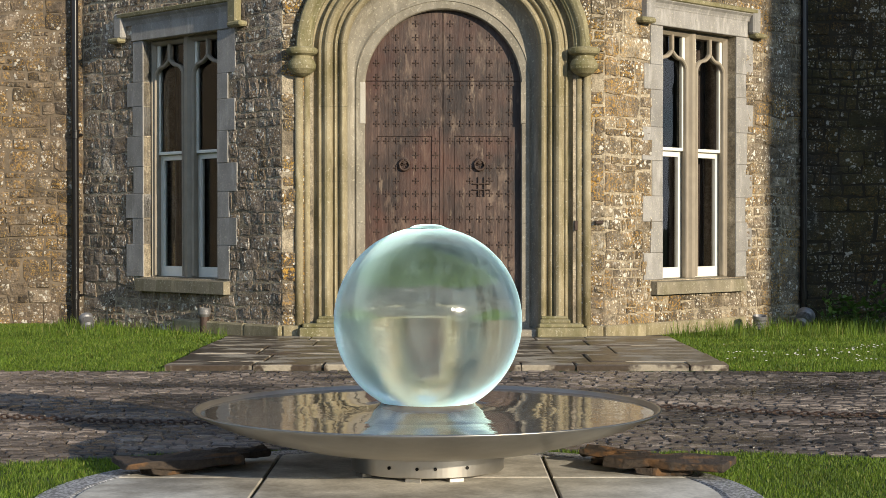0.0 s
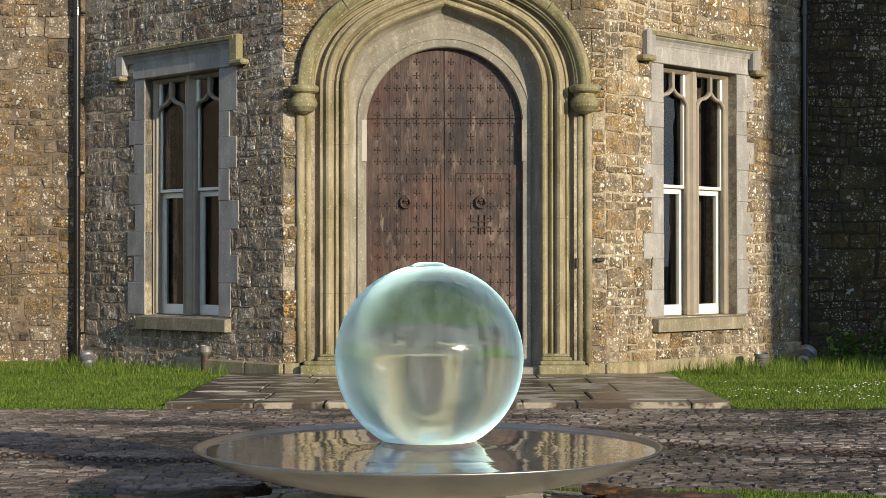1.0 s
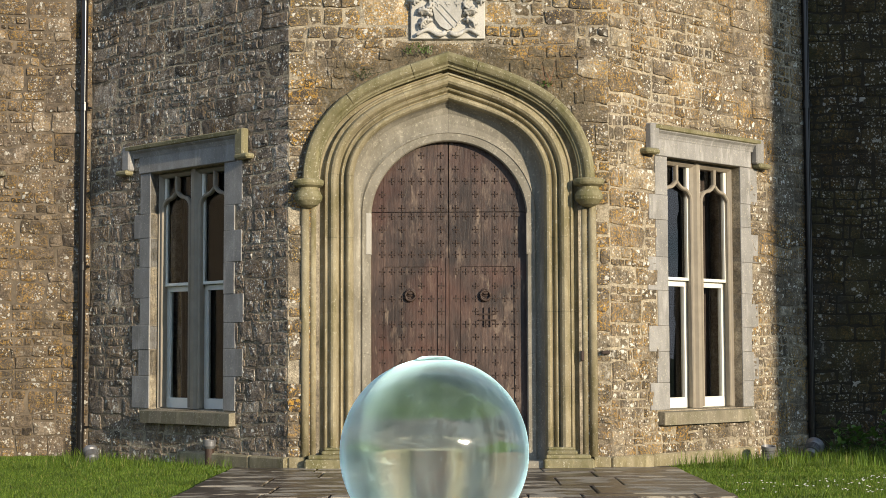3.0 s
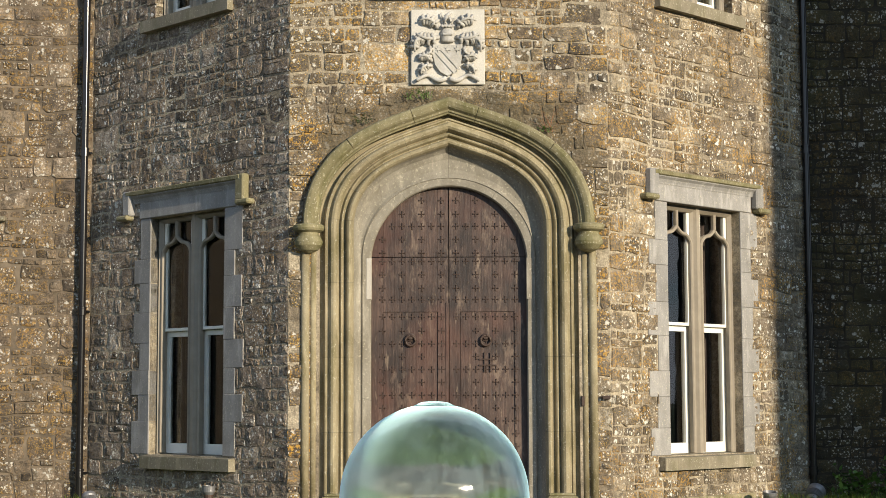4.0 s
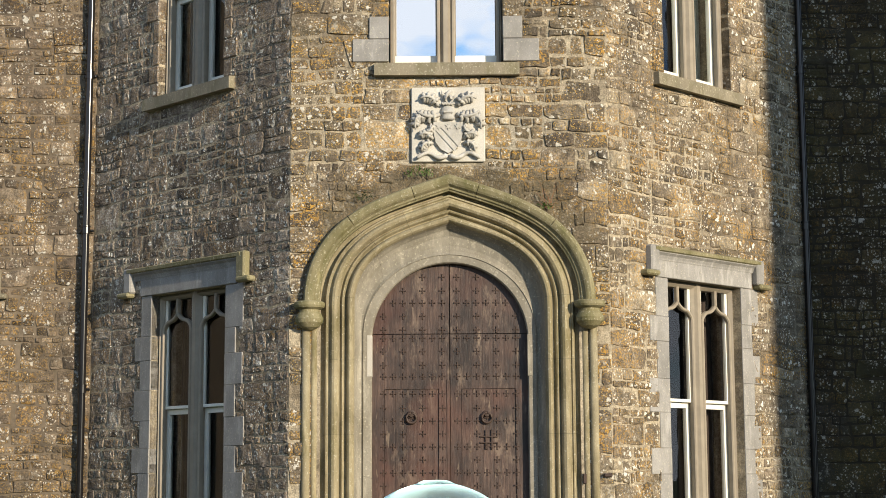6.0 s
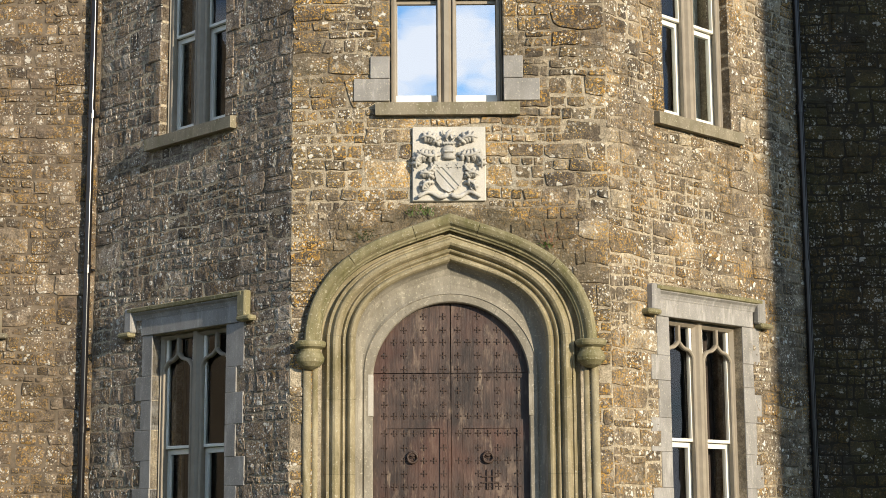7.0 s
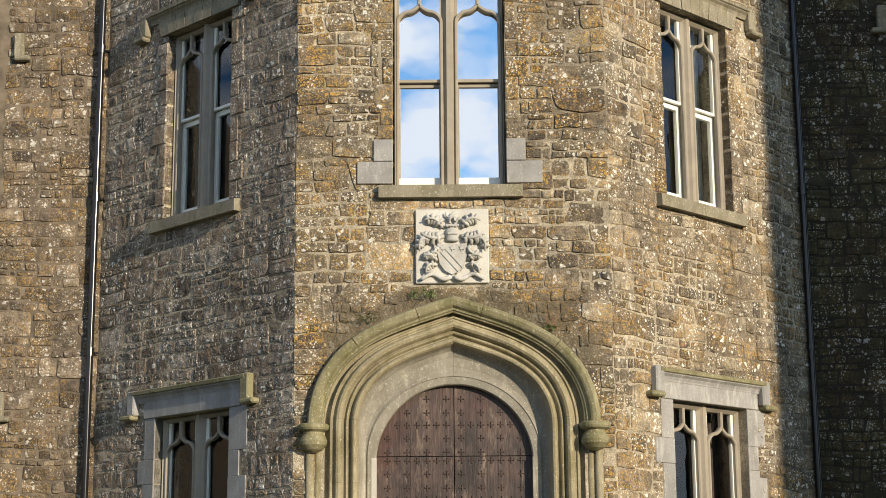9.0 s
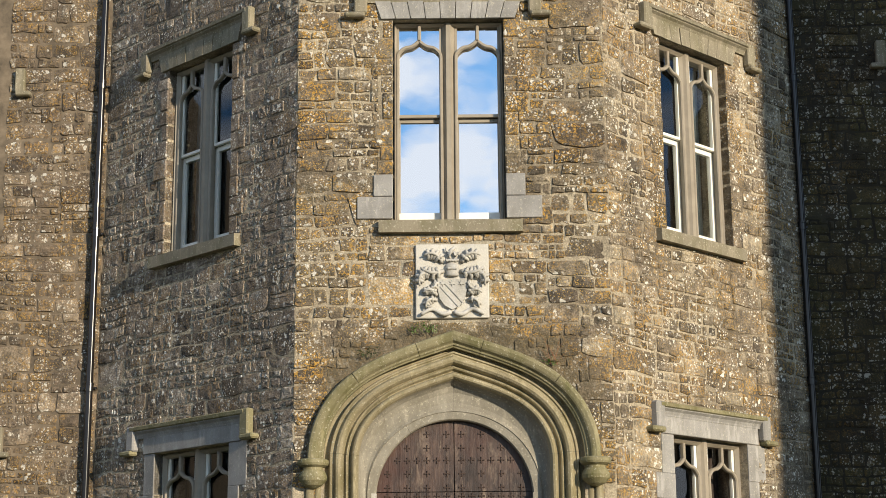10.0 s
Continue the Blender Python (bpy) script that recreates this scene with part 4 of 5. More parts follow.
def stud_mesh():
    """A small wrought cross with flared tips."""
    bm = bmesh.new()
    for k in range(4):
        q = Matrix.Rotation(k * math.pi / 2, 4, "Y")
        box((-0.004, -0.008, 0.0), (0.004, 0.002, 0.030), q, 0.002, bm)
        box((-0.0085, -0.007, 0.022), (0.0085, 0.002, 0.033), q, 0.003, bm)
    bmesh.ops.create_icosphere(bm, subdivisions=1, radius=0.0085)
    return mesh_of("stud", bm, M_IRON)


STUD = stud_mesh()


def stud(x, z, dep):
    ob = new("stud", STUD)
    ob.matrix_basis = F_FRONT @ Matrix.Translation((x, dep - 0.002, z))
    attach(ob, door)


for z in (3.20, 3.06, 2.935, 2.80, 2.66, 2.575, 2.44, 2.30, 2.185, 2.01, 1.865, 1.735, 1.605, 1.475, 1.345, 1.215, 1.085, 0.955, 0.825, 0.695, 0.565, 0.435, 0.305):
    dense = round(z * 1000) in (2935, 2575, 2185, 2010, 1735, 1475, 1215, 955, 695, 435)
    for s in (-1, 1):
        for i in range(7 if dense else 4):
            x = 0.075 + (0.1 * i if dense else 0.2 * i)
            if z > 2.5 and door_z(x) < z + 0.05 or (s > 0 and z < 2.1 and x < 0.12 and not dense):
                continue
            stud(s * x, z, DOOR_D if (z > 2.1 or x < 0.11 or x > 0.67) else DOOR_D + 0.008)
for s, x in ((-1, -0.392), (1, 0.372)):
    knock = part("ring_handle", lathe([(0.0, -0.03), (0.024, -0.028), (0.03, -0.012), (0.045, -0.008), (0.045, 0.0)], (0, 0, 0), 20), M_IRON, door, "iron ring handle")
    knock.matrix_basis = F_FRONT @ Matrix.Translation((x, DOOR_D + 0.006, 1.80)) @ Matrix.Rotation(math.pi / 2, 4, "X") @ Matrix.Diagonal((1, 1, -1, 1))
    pts = [F_FRONT @ Vector((x + 0.05 * math.sin(t), DOOR_D - 0.018, 1.765 + 0.05 * math.cos(t))) for t in np.linspace(0, 2 * math.pi, 25)]
    part("ring", tube(pts, 0.0135, sides=10), M_IRON, door, "heavy iron ring", smooth=True)
bm = bmesh.new()
for k in (-0.03, 0.03):
    box((0.39 + k - 0.007, DOOR_D - 0.012, 1.445), (0.39 + k + 0.007, DOOR_D + 0.008, 1.645), F_FRONT, 0.003, bm)
    box((0.30, DOOR_D - 0.010, 1.545 + k - 0.007), (0.48, DOOR_D + 0.008, 1.545 + k + 0.007), F_FRONT, 0.003, bm)
part("grille", bm, M_IRON, door, "small iron spy grille")


# ---- windows ----
def light_bars(M, x0, x1, z0, z1, y0, y1, drop):
    """Ogee tracery in the head of one light."""
    cx, hw = (x0 + x1) / 2, (x1 - x0) / 2
    bm = bmesh.new()
    w = 0.019
    sec = [(-w, y0), (-w * 0.5, y0 - 0.012), (w * 0.5, y0 - 0.012), (w, y0), (w, y1), (-w, y1)]
    zp = z1 - drop * 0.48
    sweep([(cx, z1 + 0.005), (cx, zp - 0.01)], sec, M, bm)
    for s in (-1, 1):
        pts = []
        for i in range(13):
            t = i / 12
            x = cx + s * hw * t
            pts.append((x, zp - drop * 0.52 * (0.42 * (1 - (1 - min(1.0, t / 0.55)) ** 2) + 0.58 * max(0.0, (t - 0.5) / 0.5) ** 2)))
        pts[-1] = (pts[-1][0] - s * 0.012, pts[-1][1])
        pts.append((pts[-1][0] + s * 0.004, z0))
        sweep(pts, sec, M, bm)
    return bm


def window(M, hole, label, lower, group, sill, ends, center=False):
    x0, x1, z0, z1 = hole
    at = M @ Vector(((x0 + x1) / 2, 0, z0))
    win = thing("window", at, label, "window", group)
    rs = random.Random(int(x0 * 100 + z0 * 10))
    # sill
    sill_h = 0.15
    part("sill", prism([(-0.085, z0 - sill_h), (0.45, z0 - sill_h), (0.45, z0 + 0.005), (0.12, z0 + 0.005), (-0.085, z0 - 0.02)], x0 - sill[0], x1 + sill[1],
                       M @ Matrix(((0, 1, 0, 0), (1, 0, 0, 0), (0, 0, 1, 0), (0, 0, 0, 1)))), M_SILL, win, "stone sill")
    if lower:
        z, k = z0 + 0.004, 0
        while z < z1 - 0.02:
            h = min(rs.uniform(0.26, 0.40), z1 - z)
            if z1 - z - h < 0.15:
                h = z1 - z
            for s, xe in ((-1, x0), (1, x1)):
                wd = (0.19 if (k + (s > 0)) % 2 else 0.32) + rs.uniform(-0.02, 0.02)
                part("jamb_stone", box((min(xe, xe + s * wd), -0.010 - rs.uniform(0, 0.006), z + 0.001), (max(xe, xe + s * wd), 0.30, z + h - 0.001), M, 0.004), M_ASHLAR, win)
            z, k = z + h, k + 1
        part("lintel", box((x0 - 0.20, -0.026, z1 + 0.002), (x1 + 0.20, 0.30, z1 + 0.235), M, 0.006), M_ASHLAR, win)
        lz = z1 + 0.235
    else:
        n = 9
        for i in range(n):
            t0, t1 = -1 + 2 * i / n, -1 + 2 * (i + 1) / n
            mid, hw = (x0 + x1) / 2, (x1 - x0) / 2 + 0.17
            f0, f1 = 0.94, 1.03
            part("voussoir", prism([(mid + hw * f0 * t0 + 0.004, z1 + 0.004), (mid + hw * f0 * t1 - 0.004, z1 + 0.004), (mid + hw * f1 * t1 - 0.004, z1 + 0.20), (mid + hw * f1 * t0 + 0.004, z1 + 0.20)], -0.03 - rs.uniform(0, 0.01), 0.30, M), M_ASHLAR if center else M_SILL, win)
        for s, xe in ((-1, x0), (1, x1)):
            z = z0 + 0.004
            while z < z1 - 0.02:
                h = min(rs.uniform(0.14, 0.30), z1 - z)
                if center and z < z0 + 0.4:
                    h = 0.24
                    wd = 0.37 if z < z0 + 0.1 else 0.20
                    part("jamb_stone", box((min(xe, xe + s * wd), -0.038, z + 0.003), (max(xe, xe + s * wd), 0.30, z + h - 0.003), M, 0.006), M_ASHLAR, win)
                else:
                    wd = rs.uniform(0.10, 0.26)
                    part("jamb_stone", box((min(xe, xe + s * wd), -0.008 - rs.uniform(0, 0.012), z + 0.003), (max(xe, xe + s * wd), 0.30, z + h - 0.004), M, 0.012), M_FRONT if center else (M_LEFT if x1 < 0 else M_RIGHT), win)
                z += h
        lz = z1 + 0.24
    # label mould with dropped ends and turned-out stops
    xl, xr = x0 - ends[0], x1 + ends[1]
    top = M_MOSSY if lower else M_SILL
    part("label_mould", sweep([(xl, lz + 0.05), (xr, lz + 0.05)], [(-0.022, 0.0), (-0.022, -0.075), (-0.012, -0.095), (0.022, -0.10), (0.036, -0.07), (0.036, 0.0)], M), top, win, "mossy label mould")
    part("label_cove", sweep([(xl + 0.06, lz), (xr - 0.06, lz)], [(-0.055, 0.0), (-0.055, -0.030), (-0.035, -0.034), (-0.005, -0.048), (0.018, -0.075), (0.027, -0.078), (0.027, 0.0)], M), M_ASHLAR if lower else M_SILL, win, "hollow moulding under the label")
    for s, xe in ((-1, xl), (1, xr)):
        part("label_drop", box((xe - 0.07, -0.092, lz - 0.19), (xe + 0.07, 0.0, lz + 0.088), M, 0.016), (M_MOSSY if s > 0 and x1 < 0 else M_ASHLAR) if lower else M_SILL, win)
        part("label_stop", box((min(xe - 0.05, xe + s * 0.17), -0.115, lz - 0.235), (max(xe + 0.05, xe + s * 0.17), 0.0, lz - 0.18), M, 0.016), M_MOSSY if lower else M_SILL, win)
    # painted timber frame
    fd, fw, mw = (0.105, 0.036, 0.068) if center else (0.105, 0.058, 0.078)
    cx = (x0 + x1) / 2
    part("frame", sweep([(x0 + 0.001, z0 + 0.006), (x0 + 0.001, z1), (x1 - 0.001, z1), (x1 - 0.001, z0 + 0.006)], [(0.0, fd), (-fw * 0.45, fd - 0.02), (-fw, fd + 0.02), (-fw, fd + 0.12), (0.0, fd + 0.12)], M), M_BEIGE, win, "beige painted timber frame")
    part("mullion", sweep([(cx, z0 + 0.006), (cx, z1 - 0.002)], [(-mw * 0.98, fd + 0.10), (-mw * 0.98, fd + 0.03), (-mw * 0.6, fd - 0.0), (-mw * 0.35, fd - 0.03), (mw * 0.35, fd - 0.03), (mw * 0.6, fd), (mw * 0.98, fd + 0.03), (mw * 0.98, fd + 0.10)], M), M_BEIGE, win, "beige painted mullion")
    zm = z0 + (z1 - z0) * (0.522 if lower else 0.53)
    for a, b in ((x0 + fw, cx - mw), (cx + mw, x1 - fw)):
        part("tracery", light_bars(M, a, b, z0 + 0.02, z1 - fw, fd + 0.0, fd + 0.034, 0.34), M_BEIGE, win, "ogee tracery bars")
        s1 = 0.026 if center else 0.043
        up = part("upper_sash", sweep([(a, zm), (a, z1 - 0.012), (b, z1 - 0.012), (b, zm)], [(0.0, fd + 0.035), (-s1, fd + 0.035), (-s1, fd + 0.075), (0, fd + 0.075)], M), M_BEIGE if center else M_WHITE, win, "painted sash")
        part("meeting_rail", box((a, fd + 0.034, zm - 0.016), (b, fd + 0.075, zm + 0.018), M, 0.004), M_BEIGE if center else M_WHITE, up)
        lo = part("lower_sash", sweep([(a, z0 + 0.02), (a, zm - 0.02), (b, zm - 0.02), (b, z0 + 0.02)], [(0.0, fd + 0.08), (-s1 - 0.012, fd + 0.08), (-s1 - 0.012, fd + 0.125), (0, fd + 0.125)], M), M_BEIGE if center else M_WHITE, win, "painted sash")
        part("bottom_rail", box((a, fd + 0.078, z0 + 0.008), (b, fd + 0.127, z0 + 0.12), M, 0.005), M_WHITE, lo)
        for sash, za, zb, dep in ((up, zm, z1 - fw, fd + 0.055), (lo, z0 + 0.1, zm, fd + 0.105)):
            bm = bmesh.new()
            bm.faces.new([bm.verts.new(M @ Vector((x, dep, z))) for x, z in ((a + 0.01, za), (b - 0.01, za), (b - 0.01, zb - 0.01), (a + 0.01, zb - 0.01))])
            p = part("pane", bm, M_PANE_MIRROR if center else M_PANE, sash, "glass pane")
            p.visible_shadow = False
    return win


def pane_material(name, ior, tint):
    """Old window glass: clear, with a mirror sheen that follows the angle."""
    m = Nodes(name, 0.02)
    gl, tr = m.n.new("ShaderNodeBsdfGlossy"), m.n.new("ShaderNodeBsdfTransparent")
    gl.inputs[0].default_value, gl.inputs["Roughness"].default_value, tr.inputs[0].default_value = (1, 1, 1, 1), 0.01, tint
    fres, mx, bp = m.n.new("ShaderNodeFresnel"), m.n.new("ShaderNodeMixShader"), m.n.new("ShaderNodeBump")
    fres.inputs[0].default_value = ior
    bp.inputs["Strength"].default_value, bp.inputs["Distance"].default_value = 0.05, 0.02
    for a, b in ((m.noise(1.6, 2), bp.inputs["Height"]), (bp.outputs[0], gl.inputs["Normal"]), (fres.outputs[0], mx.inputs[0]), (tr.outputs[0], mx.inputs[1]),
                 (gl.outputs[0], mx.inputs[2]), (mx.outputs[0], m.n["Material Output"].inputs[0])):
        m.l.new(a, b)
    return m.mat


M_PANE = pane_material("pane_glass", 1.6, (0.85, 0.88, 0.87, 1))
M_PANE_MIRROR = pane_material("pane_glass_coated", 30.0, (0.6, 0.62, 0.62, 1))

window(F_LEFT, LOW_L, "tall twin sash window in grey cut stone", True, "ground floor windows", (0.06, 0.20), (0.38, 0.34))
window(F_RIGHT, LOW_R, "tall twin sash window in sunlit cut stone", True, "ground floor windows", (0.19, 0.115), (0.29, 0.29))
window(F_LEFT, UP_L, "twin sash window set in grey rubble", False, "upper windows", (0.19, 0.20), (0.41, 0.32))
window(F_RIGHT, UP_R, "twin sash window set in pale rubble", False, "upper windows", (0.185, 0.14), (0.27, 0.44))
window(F_FRONT, UP_C, "twin sash window over the door mirroring sky", False, "upper windows", (0.145, 0.165), (0.34, 0.335), center=True)


def curtain(M, x0, x1, z0, z1, material, label, seed):
    """A gathered curtain on its rod, inside the glass."""
    t = thing("curtain", M @ Vector(((x0 + x1) / 2, 0.42, z0)), label, "curtain", "window curtains")
    n, V, Fc = 60, [], []
    for i in range(n + 1):
        x = x0 + (x1 - x0) * i / n
        y = 0.42 + 0.022 * math.sin(i * 0.9 + seed) + 0.012 * math.sin(i * 2.1)
        for z in (z0, (z0 + z1) / 2, z1):
            V.append(tuple(M @ Vector((x, y + 0.01 * math.sin(z * 3 + i), z))))
    for i in range(n):
        for k in range(2):
            Fc.append((i * 3 + k, i * 3 + 3 + k, i * 3 + 4 + k, i * 3 + 1 + k))
    raw("cloth", V, Fc, material, t, smooth=True)
    part("rod", tube([M @ Vector((x0 - 0.05, 0.43, z1)), M @ Vector((x1 + 0.05, 0.43, z1))], 0.012), M_IRON, t)


M_CURTAIN = plain_material("brown_curtain", (0.06, 0.042, 0.034), 0.9, 0, 0.5, 9, 0.3)
M_NET = plain_material("grey_curtain", (0.46, 0.49, 0.49), 0.9, 0, 0.4, 9, 0.3)
for M, h, mat, words in ((F_LEFT, LOW_L, M_CURTAIN, "dark brown curtain gathered behind the panes"), (F_RIGHT, LOW_R, M_CURTAIN, "dark brown curtain gathered behind the panes"),
                         (F_LEFT, UP_L, M_NET, "pale grey curtain drawn behind the panes"), (F_RIGHT, UP_R, M_NET, "pale grey curtain drawn behind the panes")):
    x0, x1, z0, z1 = h
    wd = 0.30 * (x1 - x0)
    curtain(M, x0, x0 + wd, z0 + 0.05, z1 + 0.05, mat, words, 1)
    curtain(M, x1 - wd, x1, z0 + 0.05, z1 + 0.05, mat, words, 4)


# ---- carved coat of arms ----
M_ARMS = dressed_material("carved_limestone", (0.36, 0.345, 0.31), (0.50, 0.48, 0.43), (0.22, 0.21, 0.185), 0.5)
M_PANEL = dressed_material("limewashed_panel", (0.44, 0.42, 0.37), (0.56, 0.535, 0.475), (0.34, 0.32, 0.28), 0.4)
PX, PZ = -0.003, 4.732
arms = thing("coat_of_arms", (PX, FRONT_Y - 0.05, 4.345), "pale carved stone panel with shield and curling foliage", "plaque")
part("panel", box((PX - 0.375, -0.040, PZ - 0.387), (PX + 0.375, 0.02, PZ + 0.387), F_FRONT, 0.008), M_PANEL, arms)
shield = [(-0.150, 0.02), (-0.05, 0.012), (0.0, 0.02), (0.05, 0.012), (0.150, 0.02), (0.148, -0.10), (0.128, -0.19), (0.075, -0.265), (0.0, -0.305), (-0.075, -0.265), (-0.128, -0.19), (-0.148, -0.10)]
part("shield", prism([(PX + x, PZ + z) for x, z in shield], -0.078, -0.038, F_FRONT), M_ARMS, arms)
for off in (-0.030, 0.030):
    c = Vector((off * 0.75, -0.155 + off * 0.65))
    d, n = Vector((0.66, -0.75)) * 0.145, Vector((0.75, 0.66)) * 0.009
    part("bend", prism([(PX + p.x, PZ + p.y) for p in (c - d - n, c + d - n, c + d + n, c - d + n)], -0.087, -0.076, F_FRONT), M_ARMS, arms)
for cx in (-0.095, 0.0, 0.095):
    star = [(PX + cx + r * math.sin(k * math.pi / 6), PZ - 0.032 + r * math.cos(k * math.pi / 6)) for k in range(12) for r in ((0.034, 0.013)[k % 2],)]
    part("star", prism(star, -0.088, -0.076, F_FRONT), M_ARMS, arms)


def carved_leaf(base, tip, bend, lobes, thick, rise=0.06):
    """A curling leaf cut in relief: a bowed spine with plump lobes along both sides."""
    bm = bmesh.new()
    A, B = Vector(base), Vector(tip)
    side = Vector((-(B - A).y, (B - A).x))

    def spine(t):
        return A + (B - A) * t + side * bend * 4 * t * (1 - t)

    def at(p, h):
        return F_FRONT @ Vector((PX + p.x, -h, PZ + p.y))

    tube([at(spine(i / 9), 0.052 + rise * math.sin(math.pi * i / 11)) for i in range(10)], thick, bm, 7, 0.45)
    for k in range(lobes):
        t = 0.18 + 0.80 * k / lobes
        along = (spine(t + 0.03) - spine(t)).normalized()
        for s in (-1, 1):
            out = (along * 0.75 + Vector((-along.y, along.x)) * s).normalized()
            L = (B - A).length * (0.33 - 0.16 * abs(t - 0.45))
            o = spine(t)
            pts = [at(o + out * L * q - along * L * 0.45 * q * q, 0.048 + rise * (0.75 - 0.6 * q * q)) for q in (0, 0.25, 0.5, 0.75, 1.0)]
            tube(pts, thick * 0.95, bm, 7, 0.8)
    return bm


for s in (-1, 1):
    for base, tip, bend, lobes, th in (((0.10, 0.19), (0.29, 0.26), 0.16, 4, 0.017), ((0.15, 0.25), (0.20, 0.33), -0.2, 3, 0.013), ((0.09, 0.10), (0.32, 0.13), -0.12, 4, 0.018), ((0.20, 0.06), (0.33, -0.06), 0.28, 4, 0.018),
                                       ((0.18, 0.0), (0.24, -0.09), -0.25, 3, 0.014), ((0.16, -0.15), (0.30, -0.13), 0.18, 4, 0.017), ((0.16, -0.20), (0.27, -0.29), 0.2, 3, 0.015)):
        if s > 0:
            bend = -bend
        part("leaf", carved_leaf((s * base[0], base[1]), (s * tip[0], tip[1]), -bend * 1.5, lobes, th * 1.3), M_ARMS, arms, "curling carved leaf", smooth=True)
    pts = [F_FRONT @ Vector((PX + s * (0.02 + 0.30 * t), -0.066 - 0.012 * math.sin(9 * t), PZ - 0.325 - 0.028 * math.sin(t * 7.5))) for t in np.linspace(0, 1, 16)]
    part("ribbon", tube(pts, 0.025, sides=8, taper=0.7), M_ARMS, arms, "carved ribbon", smooth=True)
    q = [F_FRONT @ Vector((PX + s * (0.245 + 0.045 * (1 - 0.8 * t) * math.cos(8 * t)), -0.075, PZ - 0.255 + 0.045 * (1 - 0.8 * t) * math.sin(8 * t))) for t in np.linspace(0, 1, 18)]
    part("volute", tube(q, 0.013, sides=7, taper=0.6), M_ARMS, arms, "small carved volute", smooth=True)
helm = part("helm", lathe([(0.0, 0.17), (0.035, 0.165), (0.062, 0.13), (0.070, 0.09), (0.058, 0.05), (0.066, 0.03), (0.05, 0.012), (0.0, 0.012)], (0, 0, 0), 20), M_ARMS, arms, "carved closed helm", smooth=True)
helm.matrix_basis = F_FRONT @ Matrix.Translation((PX, -0.05, PZ + 0.03)) @ Matrix.Diagonal((1.1, 0.75, 1, 1))
part("visor", box((PX - 0.052, -0.112, PZ + 0.105), (PX + 0.052, -0.08, PZ + 0.128), F_FRONT, 0.008), M_ARMS, arms)
part("torse", tube([F_FRONT @ Vector((PX - 0.065 + 0.13 * t, -0.085, PZ + 0.205 + 0.006 * math.sin(t * 30))) for t in np.linspace(0, 1, 14)], 0.016, sides=8), M_ARMS, arms, "twisted carved wreath", smooth=True)
crest = bmesh.new()
for pts, r, tp in ((((-0.03, 0.215), (-0.035, 0.27), (0.0, 0.32), (0.035, 0.35)), 0.026, 0.6), (((0.03, 0.215), (0.04, 0.26), (0.02, 0.30)), 0.02, 0.7), (((-0.02, 0.29), (-0.06, 0.31), (-0.065, 0.345)), 0.014, 0.5), (((0.02, 0.28), (0.065, 0.275), (0.085, 0.305)), 0.013, 0.5)):
    tube([F_FRONT @ Vector((PX + x, -0.07, PZ + z)) for x, z in pts], r, crest, 8, tp)
part("crest", crest, M_ARMS, arms, "carved rampant crest", smooth=True)


# ---- pipes, lamps and growth ----
def drainpipe(x, label):
    p = thing("drainpipe", (x, WING_Y - 0.09, 0.03), label, "drainpipe", "drainpipes")
    part("pipe", lathe([(0.041, 0.03), (0.041, TOP * 0.5), (0.041, TOP)], (x, WING_Y - 0.09, 0), 28), M_PIPE, p, smooth=True)
    for z in (0.35, 2.2, 4.05, 5.9, 7.75):
        part("collar", lathe([(0.041, -0.05), (0.049, -0.046), (0.049, 0.03), (0.053, 0.034), (0.053, 0.05), (0.041, 0.054)], (x, WING_Y - 0.09, z), 20), M_PIPE, p)
        part("bracket", box((x - 0.075, WING_Y - 0.05, z - 0.012), (x + 0.075, WING_Y + 0.0, z + 0.012), bevel=0.003), M_PIPE, p)


drainpipe(-wing_x - 0.075, "black round cast-iron drainpipe in the wall corner")
drainpipe(wing_x - 0.005, "black round cast-iron drainpipe in the shaded corner")


def spot_lamp(x, y, turn, tilt, size, label):
    lamp = thing("floodlight", (x, y, 0), label, "lamp", "garden floodlights")
    M = Matrix.Translation((x, y, 0.10)) @ pose(0, 0, 0, tilt, 0, turn)
    part("stake", tube([(x, y, 0.0), (x, y, 0.08)], 0.016, sides=10), M_ZINC, lamp)
    bm = lathe([(0.0, -0.09), (0.045, -0.085), (0.06, -0.06), (0.062, 0.02), (0.085, 0.05), (0.088, 0.085), (0.078, 0.09), (0.07, 0.06), (0.0, 0.055)], (0, 0, 0), 24)
    bmesh.ops.transform(bm, matrix=M @ Matrix.Scale(size, 4), verts=bm.verts)
    part("housing", bm, M_ZINC, lamp)
    for k in range(5):
        bm = lathe([(0.060, 0.0), (0.080, 0.0), (0.080, 0.006), (0.060, 0.006)], (0, 0, -0.055 + 0.018 * k), 20)
        bmesh.ops.transform(bm, matrix=M @ Matrix.Scale(size, 4), verts=bm.verts)
        part("cooling_fin", bm, M_ZINC, lamp)


spot_lamp(-3.86, 17.75, 25, -50, 0.9, "grey metal floodlight standing in the grass")
spot_lamp(3.42, 17.70, 10, 10, 0.9, "small grey uplight in the grass by the wall")
spot_lamp(4.02, 18.25, -30, -60, 1.2, "grey finned floodlight in long grass by the wall")
stub = thing("vent_pipe", (-2.51, 17.26, 0), "short dark vent pipe standing against the wall", "pipe")
part("pipe", tube([(-2.51, 17.22, 0), (-2.51, 17.22, 0.25)], 0.048, sides=16), M_IRON, stub)
part("cap", lathe([(0.046, 0.19), (0.066, 0.22), (0.070, 0.27), (0.073, 0.285), (0.060, 0.285), (0.056, 0.25), (0.0, 0.245)], (-2.51, 17.22, 0), 20), M_ZINC, stub)
